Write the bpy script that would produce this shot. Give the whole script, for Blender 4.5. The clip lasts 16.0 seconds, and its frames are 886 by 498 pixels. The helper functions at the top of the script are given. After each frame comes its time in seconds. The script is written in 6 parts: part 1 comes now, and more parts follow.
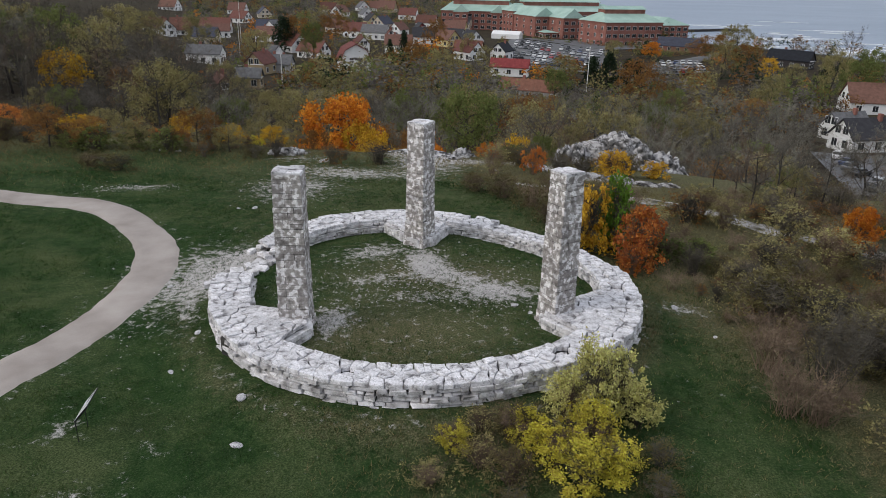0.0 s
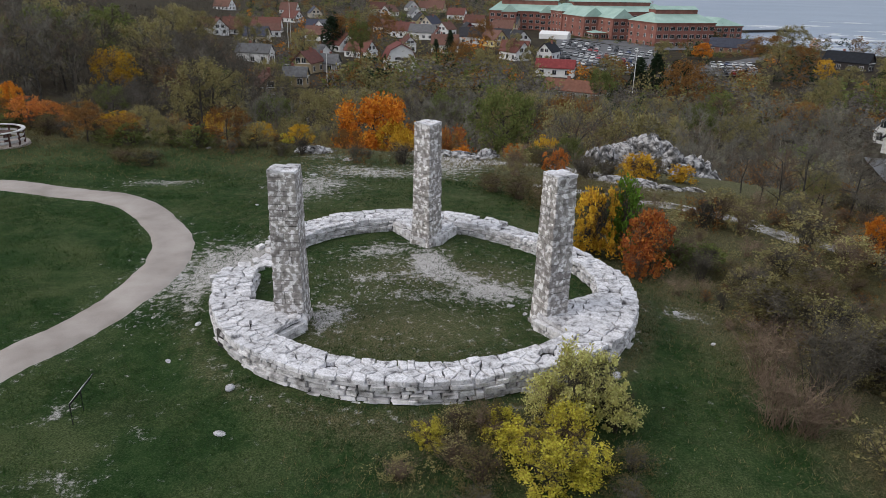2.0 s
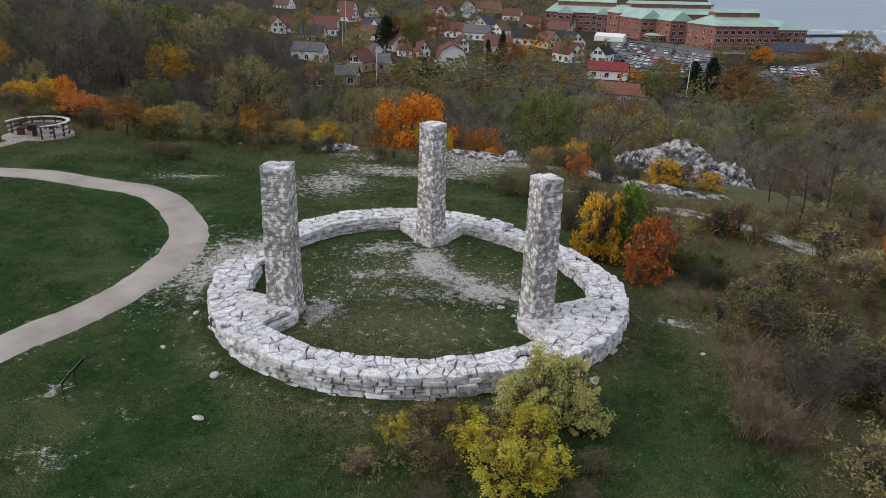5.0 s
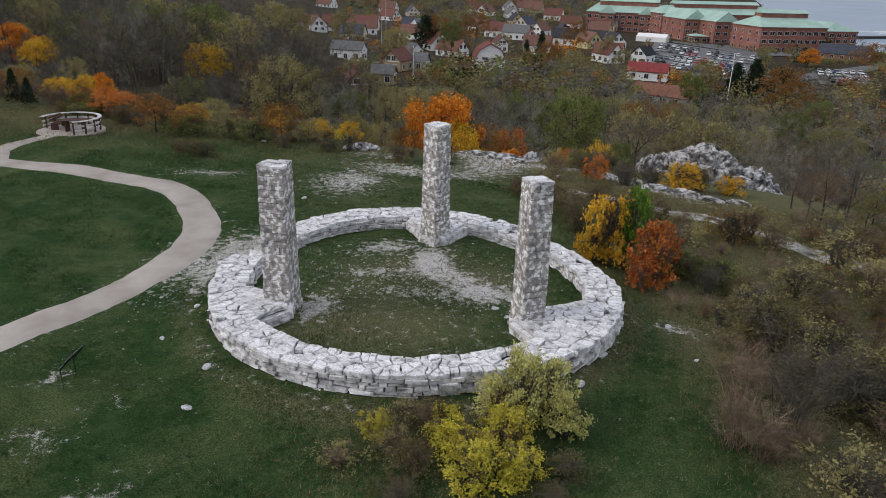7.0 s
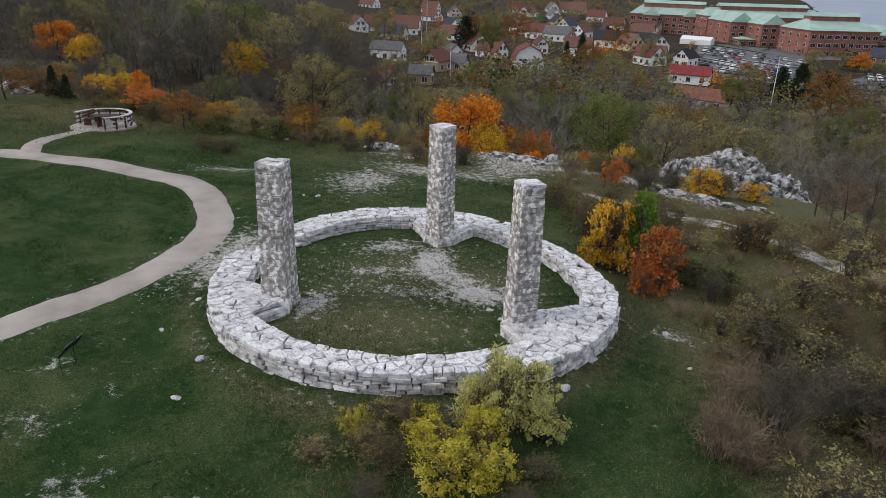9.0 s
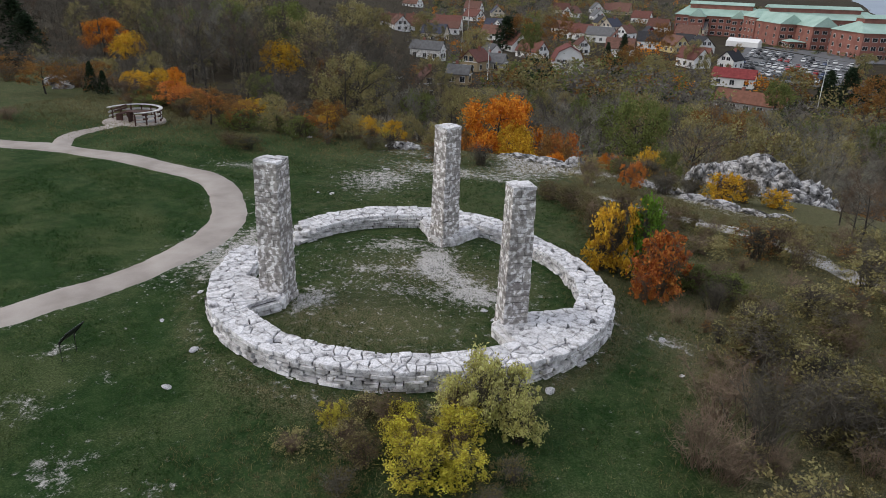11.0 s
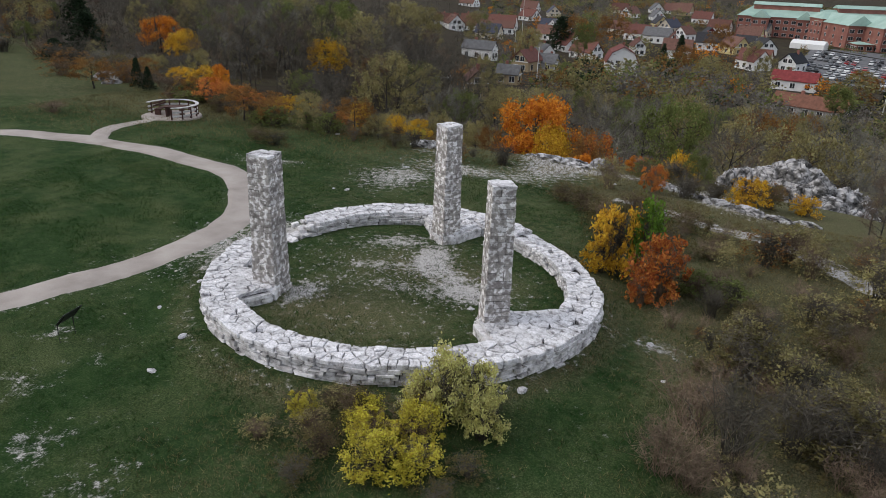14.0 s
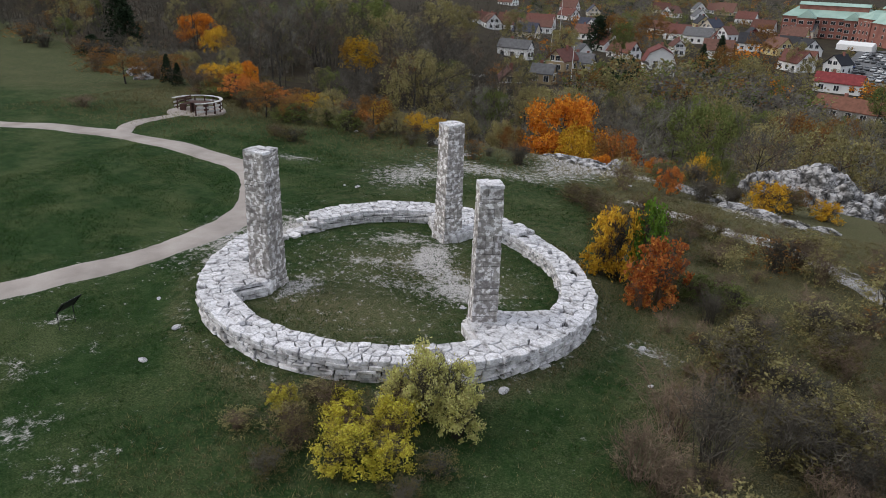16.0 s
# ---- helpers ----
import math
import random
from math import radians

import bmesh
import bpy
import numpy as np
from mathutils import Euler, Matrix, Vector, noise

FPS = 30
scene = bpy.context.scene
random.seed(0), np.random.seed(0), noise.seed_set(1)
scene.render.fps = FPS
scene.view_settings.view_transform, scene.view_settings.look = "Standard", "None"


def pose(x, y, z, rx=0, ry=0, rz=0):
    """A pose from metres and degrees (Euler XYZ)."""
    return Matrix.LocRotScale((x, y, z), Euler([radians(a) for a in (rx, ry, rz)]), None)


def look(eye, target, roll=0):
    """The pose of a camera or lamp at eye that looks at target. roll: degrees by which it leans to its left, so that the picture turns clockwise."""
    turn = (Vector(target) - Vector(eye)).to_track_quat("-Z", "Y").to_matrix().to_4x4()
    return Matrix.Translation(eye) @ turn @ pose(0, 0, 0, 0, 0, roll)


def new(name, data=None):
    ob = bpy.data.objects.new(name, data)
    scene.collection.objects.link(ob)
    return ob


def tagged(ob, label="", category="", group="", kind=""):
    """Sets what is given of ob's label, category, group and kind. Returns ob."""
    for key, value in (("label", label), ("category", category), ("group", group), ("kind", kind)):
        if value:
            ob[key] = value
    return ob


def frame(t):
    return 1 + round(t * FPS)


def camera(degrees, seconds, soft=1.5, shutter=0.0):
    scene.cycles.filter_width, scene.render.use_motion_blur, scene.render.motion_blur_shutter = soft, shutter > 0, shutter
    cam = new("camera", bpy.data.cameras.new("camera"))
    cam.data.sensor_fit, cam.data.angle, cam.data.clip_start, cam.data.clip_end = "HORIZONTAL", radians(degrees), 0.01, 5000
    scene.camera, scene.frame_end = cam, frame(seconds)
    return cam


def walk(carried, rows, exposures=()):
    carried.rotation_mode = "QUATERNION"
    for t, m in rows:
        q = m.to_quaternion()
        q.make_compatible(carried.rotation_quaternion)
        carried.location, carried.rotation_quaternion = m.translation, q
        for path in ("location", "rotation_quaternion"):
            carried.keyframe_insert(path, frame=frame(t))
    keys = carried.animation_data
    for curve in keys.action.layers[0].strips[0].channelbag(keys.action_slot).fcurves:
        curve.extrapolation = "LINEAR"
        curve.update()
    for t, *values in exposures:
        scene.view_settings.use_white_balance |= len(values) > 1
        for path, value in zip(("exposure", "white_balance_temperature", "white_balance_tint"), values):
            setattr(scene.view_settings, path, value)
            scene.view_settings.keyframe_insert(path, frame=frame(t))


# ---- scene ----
cam = camera(64.0, 16.0, soft=0.6)
PATH = [
    (0, (-0.481, -19.225, 9.319), (-0.442, -17.521, 8.664), 1.3),
    (0.5, (0.041, -19.274, 9.347), (0.039, -17.57, 8.691), 1.3),
    (1, (0.278, -19.325, 9.367), (0.258, -17.621, 8.71), 1.2),
    (1.5, (0.617, -19.367, 9.388), (0.568, -17.664, 8.731), 1.3),
    (2, (0.975, -19.409, 9.428), (0.898, -17.707, 8.77), 1.2),
    (2.5, (1.213, -19.45, 9.455), (1.118, -17.749, 8.795), 1.3),
    (3, (1.518, -19.483, 9.476), (1.401, -17.783, 8.816), 1.3),
    (3.5, (1.875, -19.521, 9.501), (1.729, -17.824, 8.84), 1.3),
    (4, (2.125, -19.548, 9.523), (1.963, -17.854, 8.863), 1.4),
    (6.5, (3.788, -19.562, 9.669), (3.507, -17.884, 9.006), 1.6),
    (7, (4.05, -19.535, 9.697), (3.75, -17.861, 9.033), 1.6),
    (7.5, (4.363, -19.502, 9.713), (4.039, -17.832, 9.049), 1.7),
    (8, (4.75, -19.451, 9.747), (4.398, -17.787, 9.081), 1.7),
    (8.5, (5.028, -19.42, 9.763), (4.657, -17.761, 9.098), 1.7),
    (9, (5.334, -19.378, 9.784), (4.939, -17.725, 9.119), 1.8),
    (11.5, (6.953, -19.045, 9.882), (6.44, -17.426, 9.212), 2.0),
    (12, (7.27, -18.965, 9.894), (6.734, -17.354, 9.223), 2.0),
    (12.5, (7.607, -18.892, 9.907), (7.048, -17.289, 9.235), 2.0),
    (13, (7.933, -18.801, 9.905), (7.353, -17.206, 9.232), 2.0),
    (13.5, (8.248, -18.737, 9.927), (7.649, -17.149, 9.252), 2.0),
    (14, (8.552, -18.653, 9.938), (7.937, -17.072, 9.264), 2.0),
    (14.5, (8.868, -18.533, 9.953), (8.233, -16.961, 9.277), 2.0),
    (15, (9.202, -18.412, 9.969), (8.544, -16.847, 9.291), 2.0),
    (15.5, (9.5, -18.288, 9.982), (8.823, -16.734, 9.304), 2.0),
    (16, (9.773, -18.17, 9.989), (9.076, -16.626, 9.309), 2.1),
]
walk(cam, [(t, look(eye, target, roll)) for t, eye, target, roll in PATH], [(0, 0.45), (16.0, 0.52)])

# ---- light ----
SUN_EL, SUN_ROT = 38.0, 250.0
world = bpy.data.worlds.new("sky")
scene.world = world
world.use_nodes = True
wn = world.node_tree.nodes
sky = wn.new("ShaderNodeTexSky")
sky.sky_type, sky.sun_disc = "NISHITA", False
sky.sun_elevation, sky.sun_rotation = radians(SUN_EL), radians(SUN_ROT)
sky.dust_density, sky.air_density = 4.0, 1.0
soften = wn.new("ShaderNodeMix")
soften.data_type = "RGBA"
soften.inputs[0].default_value = 0.75
soften.inputs[7].default_value = (6.2, 6.5, 7.2, 1)
world.node_tree.links.new(sky.outputs[0], soften.inputs[6])
world.node_tree.links.new(soften.outputs[2], wn["Background"].inputs[0])
wn["Background"].inputs[1].default_value = 0.10
sun = new("sun", bpy.data.lights.new("sun", "SUN"))
sun.data.energy, sun.data.angle, sun.data.color = 0.7, radians(25), (1.0, 0.97, 0.93)
sun.matrix_world = look((0, 0, 50), Vector((0, 0, 50)) - Vector((math.sin(radians(SUN_ROT)) * math.cos(radians(SUN_EL)), math.cos(radians(SUN_ROT)) * math.cos(radians(SUN_EL)), math.sin(radians(SUN_EL)))))


# ---- materials ----
def mat(name, stops, scale=3.0, rough=0.9, bump=0.3, bump_scale=30.0, vary=0.0, metal=0.0, detail=8.0, fine=None, island=0.0, bump_dist=0.02, spec=0.25, cracks=0.0, crack_depth=0.6, crack_width=0.05):
    """Noise-driven colour ramp with a finer second noise, a bump, and a per-object or per-island shift in value."""
    m = bpy.data.materials.new(name)
    m.use_nodes = True
    nt = m.node_tree
    n, l = nt.nodes, nt.links
    b = n["Principled BSDF"]
    b.inputs["Roughness"].default_value, b.inputs["Metallic"].default_value = rough, metal
    b.inputs["Specular IOR Level"].default_value = spec
    tc = n.new("ShaderNodeNewGeometry")
    big = n.new("ShaderNodeTexNoise")
    big.inputs["Scale"].default_value, big.inputs["Detail"].default_value = scale, detail
    l.new(tc.outputs["Position"], big.inputs["Vector"])
    ramp = n.new("ShaderNodeValToRGB")
    while len(ramp.color_ramp.elements) < len(stops):
        ramp.color_ramp.elements.new(0.5)
    for e, (p, c) in zip(ramp.color_ramp.elements, stops):
        e.position, e.color = p, (*c, 1)
    l.new(big.outputs["Fac"], ramp.inputs["Fac"])
    col = ramp.outputs["Color"]
    small = n.new("ShaderNodeTexNoise")
    small.inputs["Scale"].default_value, small.inputs["Detail"].default_value = bump_scale, 6.0
    l.new(tc.outputs["Position"], small.inputs["Vector"])
    hsv = n.new("ShaderNodeHueSaturation")
    l.new(col, hsv.inputs["Color"])
    add = n.new("ShaderNodeMath")
    add.operation = "MULTIPLY_ADD"
    l.new(small.outputs["Fac"], add.inputs[0])
    add.inputs[1].default_value = 0.7 if fine is None else fine
    add.inputs[2].default_value = 0.65 if fine is None else 1 - fine / 2
    val = add.outputs[0]
    for amount, out in ((vary, "obj"), (island, "isl")):
        if amount:
            src = n.new("ShaderNodeObjectInfo").outputs["Random"] if out == "obj" else tc.outputs["Random Per Island"]
            k = n.new("ShaderNodeMath")
            k.operation = "MULTIPLY_ADD"
            l.new(src, k.inputs[0])
            k.inputs[1].default_value, k.inputs[2].default_value = amount, 1 - amount / 2
            mul = n.new("ShaderNodeMath")
            mul.operation = "MULTIPLY"
            l.new(val, mul.inputs[0])
            l.new(k.outputs[0], mul.inputs[1])
            val = mul.outputs[0]
            h = n.new("ShaderNodeMath")
            h.operation = "MULTIPLY_ADD"
            l.new(src, h.inputs[0])
            h.inputs[1].default_value, h.inputs[2].default_value = amount * 0.05, 0.5 - amount * 0.025
            l.new(h.outputs[0], hsv.inputs["Hue"])
    if cracks:
        warp = n.new("ShaderNodeVectorMath")
        warp.operation = "MULTIPLY_ADD"
        l.new(small.outputs["Color"], warp.inputs[0])
        warp.inputs[1].default_value = (0.5 / cracks,) * 3
        l.new(tc.outputs["Position"], warp.inputs[2])
        cell = n.new("ShaderNodeTexVoronoi")
        cell.feature = "DISTANCE_TO_EDGE"
        cell.inputs["Scale"].default_value = cracks
        l.new(warp.outputs[0], cell.inputs["Vector"])
        span = n.new("ShaderNodeMapRange")
        span.inputs["From Max"].default_value = crack_width
        span.inputs["To Min"].default_value = 1 - crack_depth
        l.new(cell.outputs["Distance"], span.inputs["Value"])
        mul = n.new("ShaderNodeMath")
        mul.operation = "MULTIPLY"
        l.new(val, mul.inputs[0])
        l.new(span.outputs[0], mul.inputs[1])
        val = mul.outputs[0]
    l.new(val, hsv.inputs["Value"])
    l.new(hsv.outputs["Color"], b.inputs["Base Color"])
    if bump:
        bp = n.new("ShaderNodeBump")
        bp.inputs["Strength"].default_value, bp.inputs["Distance"].default_value = bump, bump_dist
        l.new(small.outputs["Fac"], bp.inputs["Height"])
        l.new(bp.outputs["Normal"], b.inputs["Normal"])
    return m


LIME = mat("limestone", [(0.30, (0.25, 0.24, 0.235)), (0.42, (0.48, 0.465, 0.46)), (0.52, (0.64, 0.625, 0.63)), (0.7, (0.77, 0.755, 0.765))], 4.0, 0.95, 0.7, 24, 0.5, island=0.3, cracks=2.2, crack_depth=0.4, crack_width=0.03, fine=0.6)
LIME_CAP = mat("pale_limestone", [(0.30, (0.17, 0.16, 0.165)), (0.40, (0.46, 0.45, 0.455)), (0.50, (0.62, 0.61, 0.625)), (0.8, (0.76, 0.75, 0.765))], 4.5, 0.95, 0.8, 18, 0.3, island=0.3, cracks=3.4, crack_depth=0.6, crack_width=0.02, fine=0.8)
PILLAR_STONE = mat("pillar_limestone", [(0.30, (0.18, 0.165, 0.155)), (0.42, (0.30, 0.278, 0.262)), (0.525, (0.39, 0.365, 0.35)), (0.55, (0.66, 0.64, 0.64)), (0.75, (0.82, 0.80, 0.80))], 7.0, 0.95, 0.7, 26, 0.5, fine=0.9)
MORTAR = mat("weathered_mortar", [(0.35, (0.07, 0.065, 0.06)), (0.6, (0.17, 0.16, 0.15))], 3.0, 0.95, 0.5, 30)
# rubble stone; its near-black tone paints in the shadow of the wall joints
RUBBLE = mat("rubble_and_joint_shade", [(0.3, (0.020, 0.019, 0.018)), (0.6, (0.07, 0.065, 0.06))], 5.0, 0.95, 0.6, 20)
ROCK = mat("cliff_limestone", [(0.32, (0.045, 0.044, 0.042)), (0.44, (0.17, 0.165, 0.16)), (0.54, (0.48, 0.47, 0.47)), (0.8, (0.66, 0.65, 0.65))], 1.7, 0.95, 1.0, 6, bump_dist=0.15, fine=1.1, cracks=1.3, crack_depth=0.8, crack_width=0.06)
GRAVEL = mat("path_gravel", [(0.3, (0.27, 0.235, 0.21)), (0.6, (0.37, 0.33, 0.30)), (0.8, (0.42, 0.385, 0.35))], 0.8, 0.95, 0.35, 40, fine=0.35)
CHIP = mat("limestone_chips", [(0.3, (0.17, 0.16, 0.15)), (0.6, (0.42, 0.40, 0.385))], 2.0, 0.95, 0.2, 30, island=0.6)
TRAIL = mat("stony_trail", [(0.34, (0.06, 0.06, 0.035)), (0.43, (0.16, 0.15, 0.12)), (0.52, (0.34, 0.325, 0.305)), (0.68, (0.50, 0.48, 0.46))], 1.2, 0.95, 0.5, 12, fine=1.2)
BARK = mat("bark", [(0.3, (0.030, 0.027, 0.024)), (0.7, (0.088, 0.080, 0.070))], 4.0, 0.95, 0.4, 20, vary=0.4, spec=0.05)
TWIG = mat("twigs", [(0.3, (0.080, 0.075, 0.064)), (0.7, (0.205, 0.188, 0.155))], 0.15, 0.95, 0.0, 1.2, vary=0.7, spec=0.05)
TWIG_RED = mat("reddish_twigs", [(0.3, (0.09, 0.064, 0.046)), (0.7, (0.175, 0.128, 0.092))], 0.6, 0.95, 0.0, 2.0, vary=0.5, island=0.4, spec=0.05)


BRUSH = mat("brown_stems", [(0.3, (0.10, 0.074, 0.054)), (0.7, (0.21, 0.155, 0.112))], 0.9, 0.95, 0.0, 3.0, vary=0.6, island=0.5, spec=0.05)
# dark stems of shrubs and far woods; on the western woodland it carries shade
BRUSH_DARK = mat("dark_stems_and_wood_shade", [(0.3, (0.056, 0.051, 0.042)), (0.7, (0.135, 0.12, 0.096))], 0.9, 0.95, 0.0, 3.0, vary=0.6, island=0.5, spec=0.05)


def leaf(name, a, b):
    m = mat(name, [(0.3, a), (0.7, b)], 0.6, 0.75, 0.0, 3.0, vary=0.35, island=0.6, spec=0.08)
    n, l = m.node_tree.nodes, m.node_tree.links
    b = n["Principled BSDF"]
    tr, mx = n.new("ShaderNodeBsdfTranslucent"), n.new("ShaderNodeMixShader")
    l.new(b.inputs["Base Color"].links[0].from_socket, tr.inputs["Color"])
    mx.inputs[0].default_value = 0.35
    l.new(b.outputs[0], mx.inputs[1])
    l.new(tr.outputs[0], mx.inputs[2])
    l.new(mx.outputs[0], n["Material Output"].inputs["Surface"])
    return m


LEAF = {
    "orange": leaf("orange_leaves", (0.48, 0.15, 0.02), (0.64, 0.28, 0.04)),
    "yellow": leaf("yellow_leaves", (0.48, 0.28, 0.025), (0.68, 0.42, 0.05)),
    "olive": leaf("olive_leaves", (0.19, 0.17, 0.075), (0.33, 0.285, 0.13)),
    "vivid": leaf("bright_green_leaves", (0.07, 0.15, 0.02), (0.15, 0.25, 0.035)),
    "green": leaf("green_leaves", (0.09, 0.11, 0.034), (0.18, 0.20, 0.065)),
    "rust": leaf("rust_leaves", (0.17, 0.085, 0.028), (0.28, 0.15, 0.05)),
    "red": leaf("red_leaves", (0.40, 0.12, 0.035), (0.57, 0.23, 0.06)),
    "fir": leaf("evergreen_needles", (0.016, 0.030, 0.016), (0.04, 0.060, 0.030)),
    "lime": leaf("pale_yellow_green_leaves", (0.48, 0.46, 0.14), (0.74, 0.70, 0.31)),
    "gold": leaf("golden_green_leaves", (0.42, 0.37, 0.045), (0.64, 0.56, 0.10)),
    "heath": leaf("brown_heath_leaves", (0.075, 0.065, 0.028), (0.155, 0.13, 0.055)),
    "haze": leaf("grey_brown_twiggery", (0.10, 0.092, 0.082), (0.19, 0.172, 0.148)),
}


# ---- mesh helpers ----
def bm_mesh(name, bm, material, smooth=False):
    me = bpy.data.meshes.new(name)
    bm.to_mesh(me)
    bm.free()
    me.materials.append(material)
    if smooth:
        me.polygons.foreach_set("use_smooth", [True] * len(me.polygons))
    return me


def arr_mesh(name, verts, faces, material, smooth=False):
    me = bpy.data.meshes.new(name)
    me.from_pydata(np.asarray(verts).tolist(), [], np.asarray(faces).tolist() if not isinstance(faces, list) else faces)
    me.materials.append(material)
    if smooth:
        me.polygons.foreach_set("use_smooth", [True] * len(me.polygons))
    me.update()
    return me


def child(name, me, parent, label="", m=None):
    ob = new(name, me)
    ob.parent = parent
    if m is not None:
        ob.matrix_basis = m
    if label:
        ob["label"] = label
    return ob


def part(name, bm, material, parent, label="", m=None, smooth=False):
    return child(name, bm_mesh(name, bm, material, smooth), parent, label, m)


def thing(name, m, label, category, group="", kind=""):
    ob = new(name)
    ob.matrix_basis = m
    ob.empty_display_size = 0.2
    return tagged(ob, label, category, group, kind)


def box(bm, x0, x1, y0, y1, z0, z1, m=None):
    vs = [bm.verts.new(Vector(c) if m is None else m @ Vector(c)) for c in ((x0, y0, z0), (x1, y0, z0), (x1, y1, z0), (x0, y1, z0), (x0, y0, z1), (x1, y0, z1), (x1, y1, z1), (x0, y1, z1))]
    for f in ((3, 2, 1, 0), (4, 5, 6, 7), (0, 1, 5, 4), (1, 2, 6, 5), (2, 3, 7, 6), (3, 0, 4, 7)):
        bm.faces.new([vs[i] for i in f])
    return vs


def boxed(*dims, bevel=0.0):
    bm = bmesh.new()
    box(bm, *dims)
    if bevel:
        bmesh.ops.bevel(bm, geom=bm.edges[:], offset=bevel, segments=1, affect="EDGES")
    return bm


def tube(bm, pts, radii, sides=6, cap=True):
    rings = []
    for i, p in enumerate(pts):
        p = Vector(p)
        d = (Vector(pts[min(i + 1, len(pts) - 1)]) - Vector(pts[max(i - 1, 0)])).normalized()
        q = d.to_track_quat("Z", "Y")
        rings.append([bm.verts.new(p + q @ Vector((math.cos(2 * math.pi * k / sides), math.sin(2 * math.pi * k / sides), 0)) * radii[i]) for k in range(sides)])
    for a, b in zip(rings, rings[1:]):
        for k in range(sides):
            bm.faces.new((a[k], a[(k + 1) % sides], b[(k + 1) % sides], b[k]))
    if cap:
        bm.faces.new(rings[-1])


def smooth01(v, a, b):
    t = np.clip((v - a) / (b - a), 0, 1)
    return t * t * (3 - 2 * t)


# ---- ground ----
CX, CY = -0.78, 1.33
CAM0 = (-0.6, -19.3)


def shore(x, y):
    """Above zero in the sea."""
    return np.minimum(y - (426 - 1.5 * (x - 160)), (x - 140) - 0.17 * (y - 426))


def ground(x, y):
    x, y = np.asarray(x, float), np.asarray(y, float)
    r = np.hypot(x - CX, y - CY)
    z = -0.5 - 0.06 * np.clip(x - 5, 0, 25) - 0.09 * np.clip(y - 13, 0, 22) / (1 + np.exp(-np.clip(x + 2, -99, 99) / 5)) - 0.03 * np.clip(y - 15, 0, 30)
    z = z + (-0.18 - z) * (1 - smooth01(r, 6.6, 8.4))
    z = z + (0.0 - z) * (1 - smooth01(r, 5.3, 6.4))
    edge = np.interp(x, [-140, -100, -60, -34, -8, 5, 17, 30, 45], [75, 62, 42, 29, 25, 27, 27, 19, 12])
    s = np.clip(y - edge, 0, None)
    az = np.degrees(np.arctan2(x - CAM0[0], y - CAM0[1]))
    k = 0.42 + 0.58 * smooth01(az, -30, -15)
    z = z - k * (13 * (1 - np.exp(-s / 22)) + 0.035 * np.clip(s, 0, 260))
    z = np.where(y > 60, np.maximum(z, -22.6 - 0.4 * np.sin(x * 0.02) * np.sin(y * 0.015)), z)
    z = z - 6.0 * smooth01(shore(x, y), -25, 40) * (y > 150)
    z = z + 0.06 * np.sin(x * 0.9 + 1.3 * np.sin(y * 0.37)) * np.sin(y * 0.7 + x * 0.21) * (r > 6.6)
    return z


def gz(x, y):
    return float(ground(x, y))


def axis(near, far, step):
    a = list(np.arange(-near, near + 1e-6, step))
    s, v = step, near
    while v < far:
        s *= 1.13
        v += s
        a = [-v] + a + [v]
    return np.array(a)


PATH_MID = [(-24.0, -22.0), (-17.5, -12.0), (-14.2, -7.8), (-12.15, -5.1), (-11.25, -3.2), (-10.6, -1.4), (-10.05, 1.2), (-10.15, 3.9), (-11.2, 6.8), (-13.9, 10.0), (-16.6, 11.5), (-19.9, 12.2), (-24.0, 12.8), (-29.0, 12.6), (-35.0, 10.9), (-44.0, 7.5), (-60.0, 3.0)]
BRANCH_MID = [(-26.6, 13.0), (-28.0, 15.0), (-28.6, 17.3), (-28.4, 19.9)]
SIDE_MID = [(4.0, 16.8), (6.1, 16.3), (8.2, 15.3), (10.3, 14.6), (12.4, 13.6), (13.4, 12.4), (14.4, 11.2), (15.5, 10.8), (16.5, 10.2), (23.0, 4.0), (30.0, -1.0)]


def spline(pts, n=12):
    out = []
    P = [np.array(p, float) for p in pts]
    P = [2 * P[0] - P[1]] + P + [2 * P[-1] - P[-2]]
    for i in range(1, len(P) - 2):
        for t in np.linspace(0, 1, n, endpoint=False):
            a, b, c, d = P[i - 1:i + 3]
            out.append(0.5 * (2 * b + (c - a) * t + (2 * a - 5 * b + 4 * c - d) * t * t + (3 * b - a - 3 * c + d) * t ** 3))
    return np.array(out + [P[-2]])


PATH_LINE, BRANCH_LINE, SIDE_LINE = spline(PATH_MID), spline(BRANCH_MID, 6), spline(SIDE_MID)


def to_line(x, y, line):
    d = np.full(np.shape(x), 1e9)
    for a in line[::2]:
        d = np.minimum(d, np.hypot(x - a[0], y - a[1]))
    return d


gx, gy = axis(26, 4200, 0.4), axis(26, 4200, 0.4)
X, Y = np.meshgrid(gx, gy)
Z = ground(X, Y)
nx, ny = len(gx), len(gy)
idx = np.arange(nx * ny).reshape(ny, nx)
quads = np.stack([idx[:-1, :-1], idx[:-1, 1:], idx[1:, 1:], idx[1:, :-1]], -1).reshape(-1, 4)


def blob(cx, cy, rx, ry, turn=0.0):
    c, s = math.cos(radians(turn)), math.sin(radians(turn))
    u, v = (X - cx) * c + (Y - cy) * s, -(X - cx) * s + (Y - cy) * c
    return np.exp(-((u / rx) ** 2 + (v / ry) ** 2))


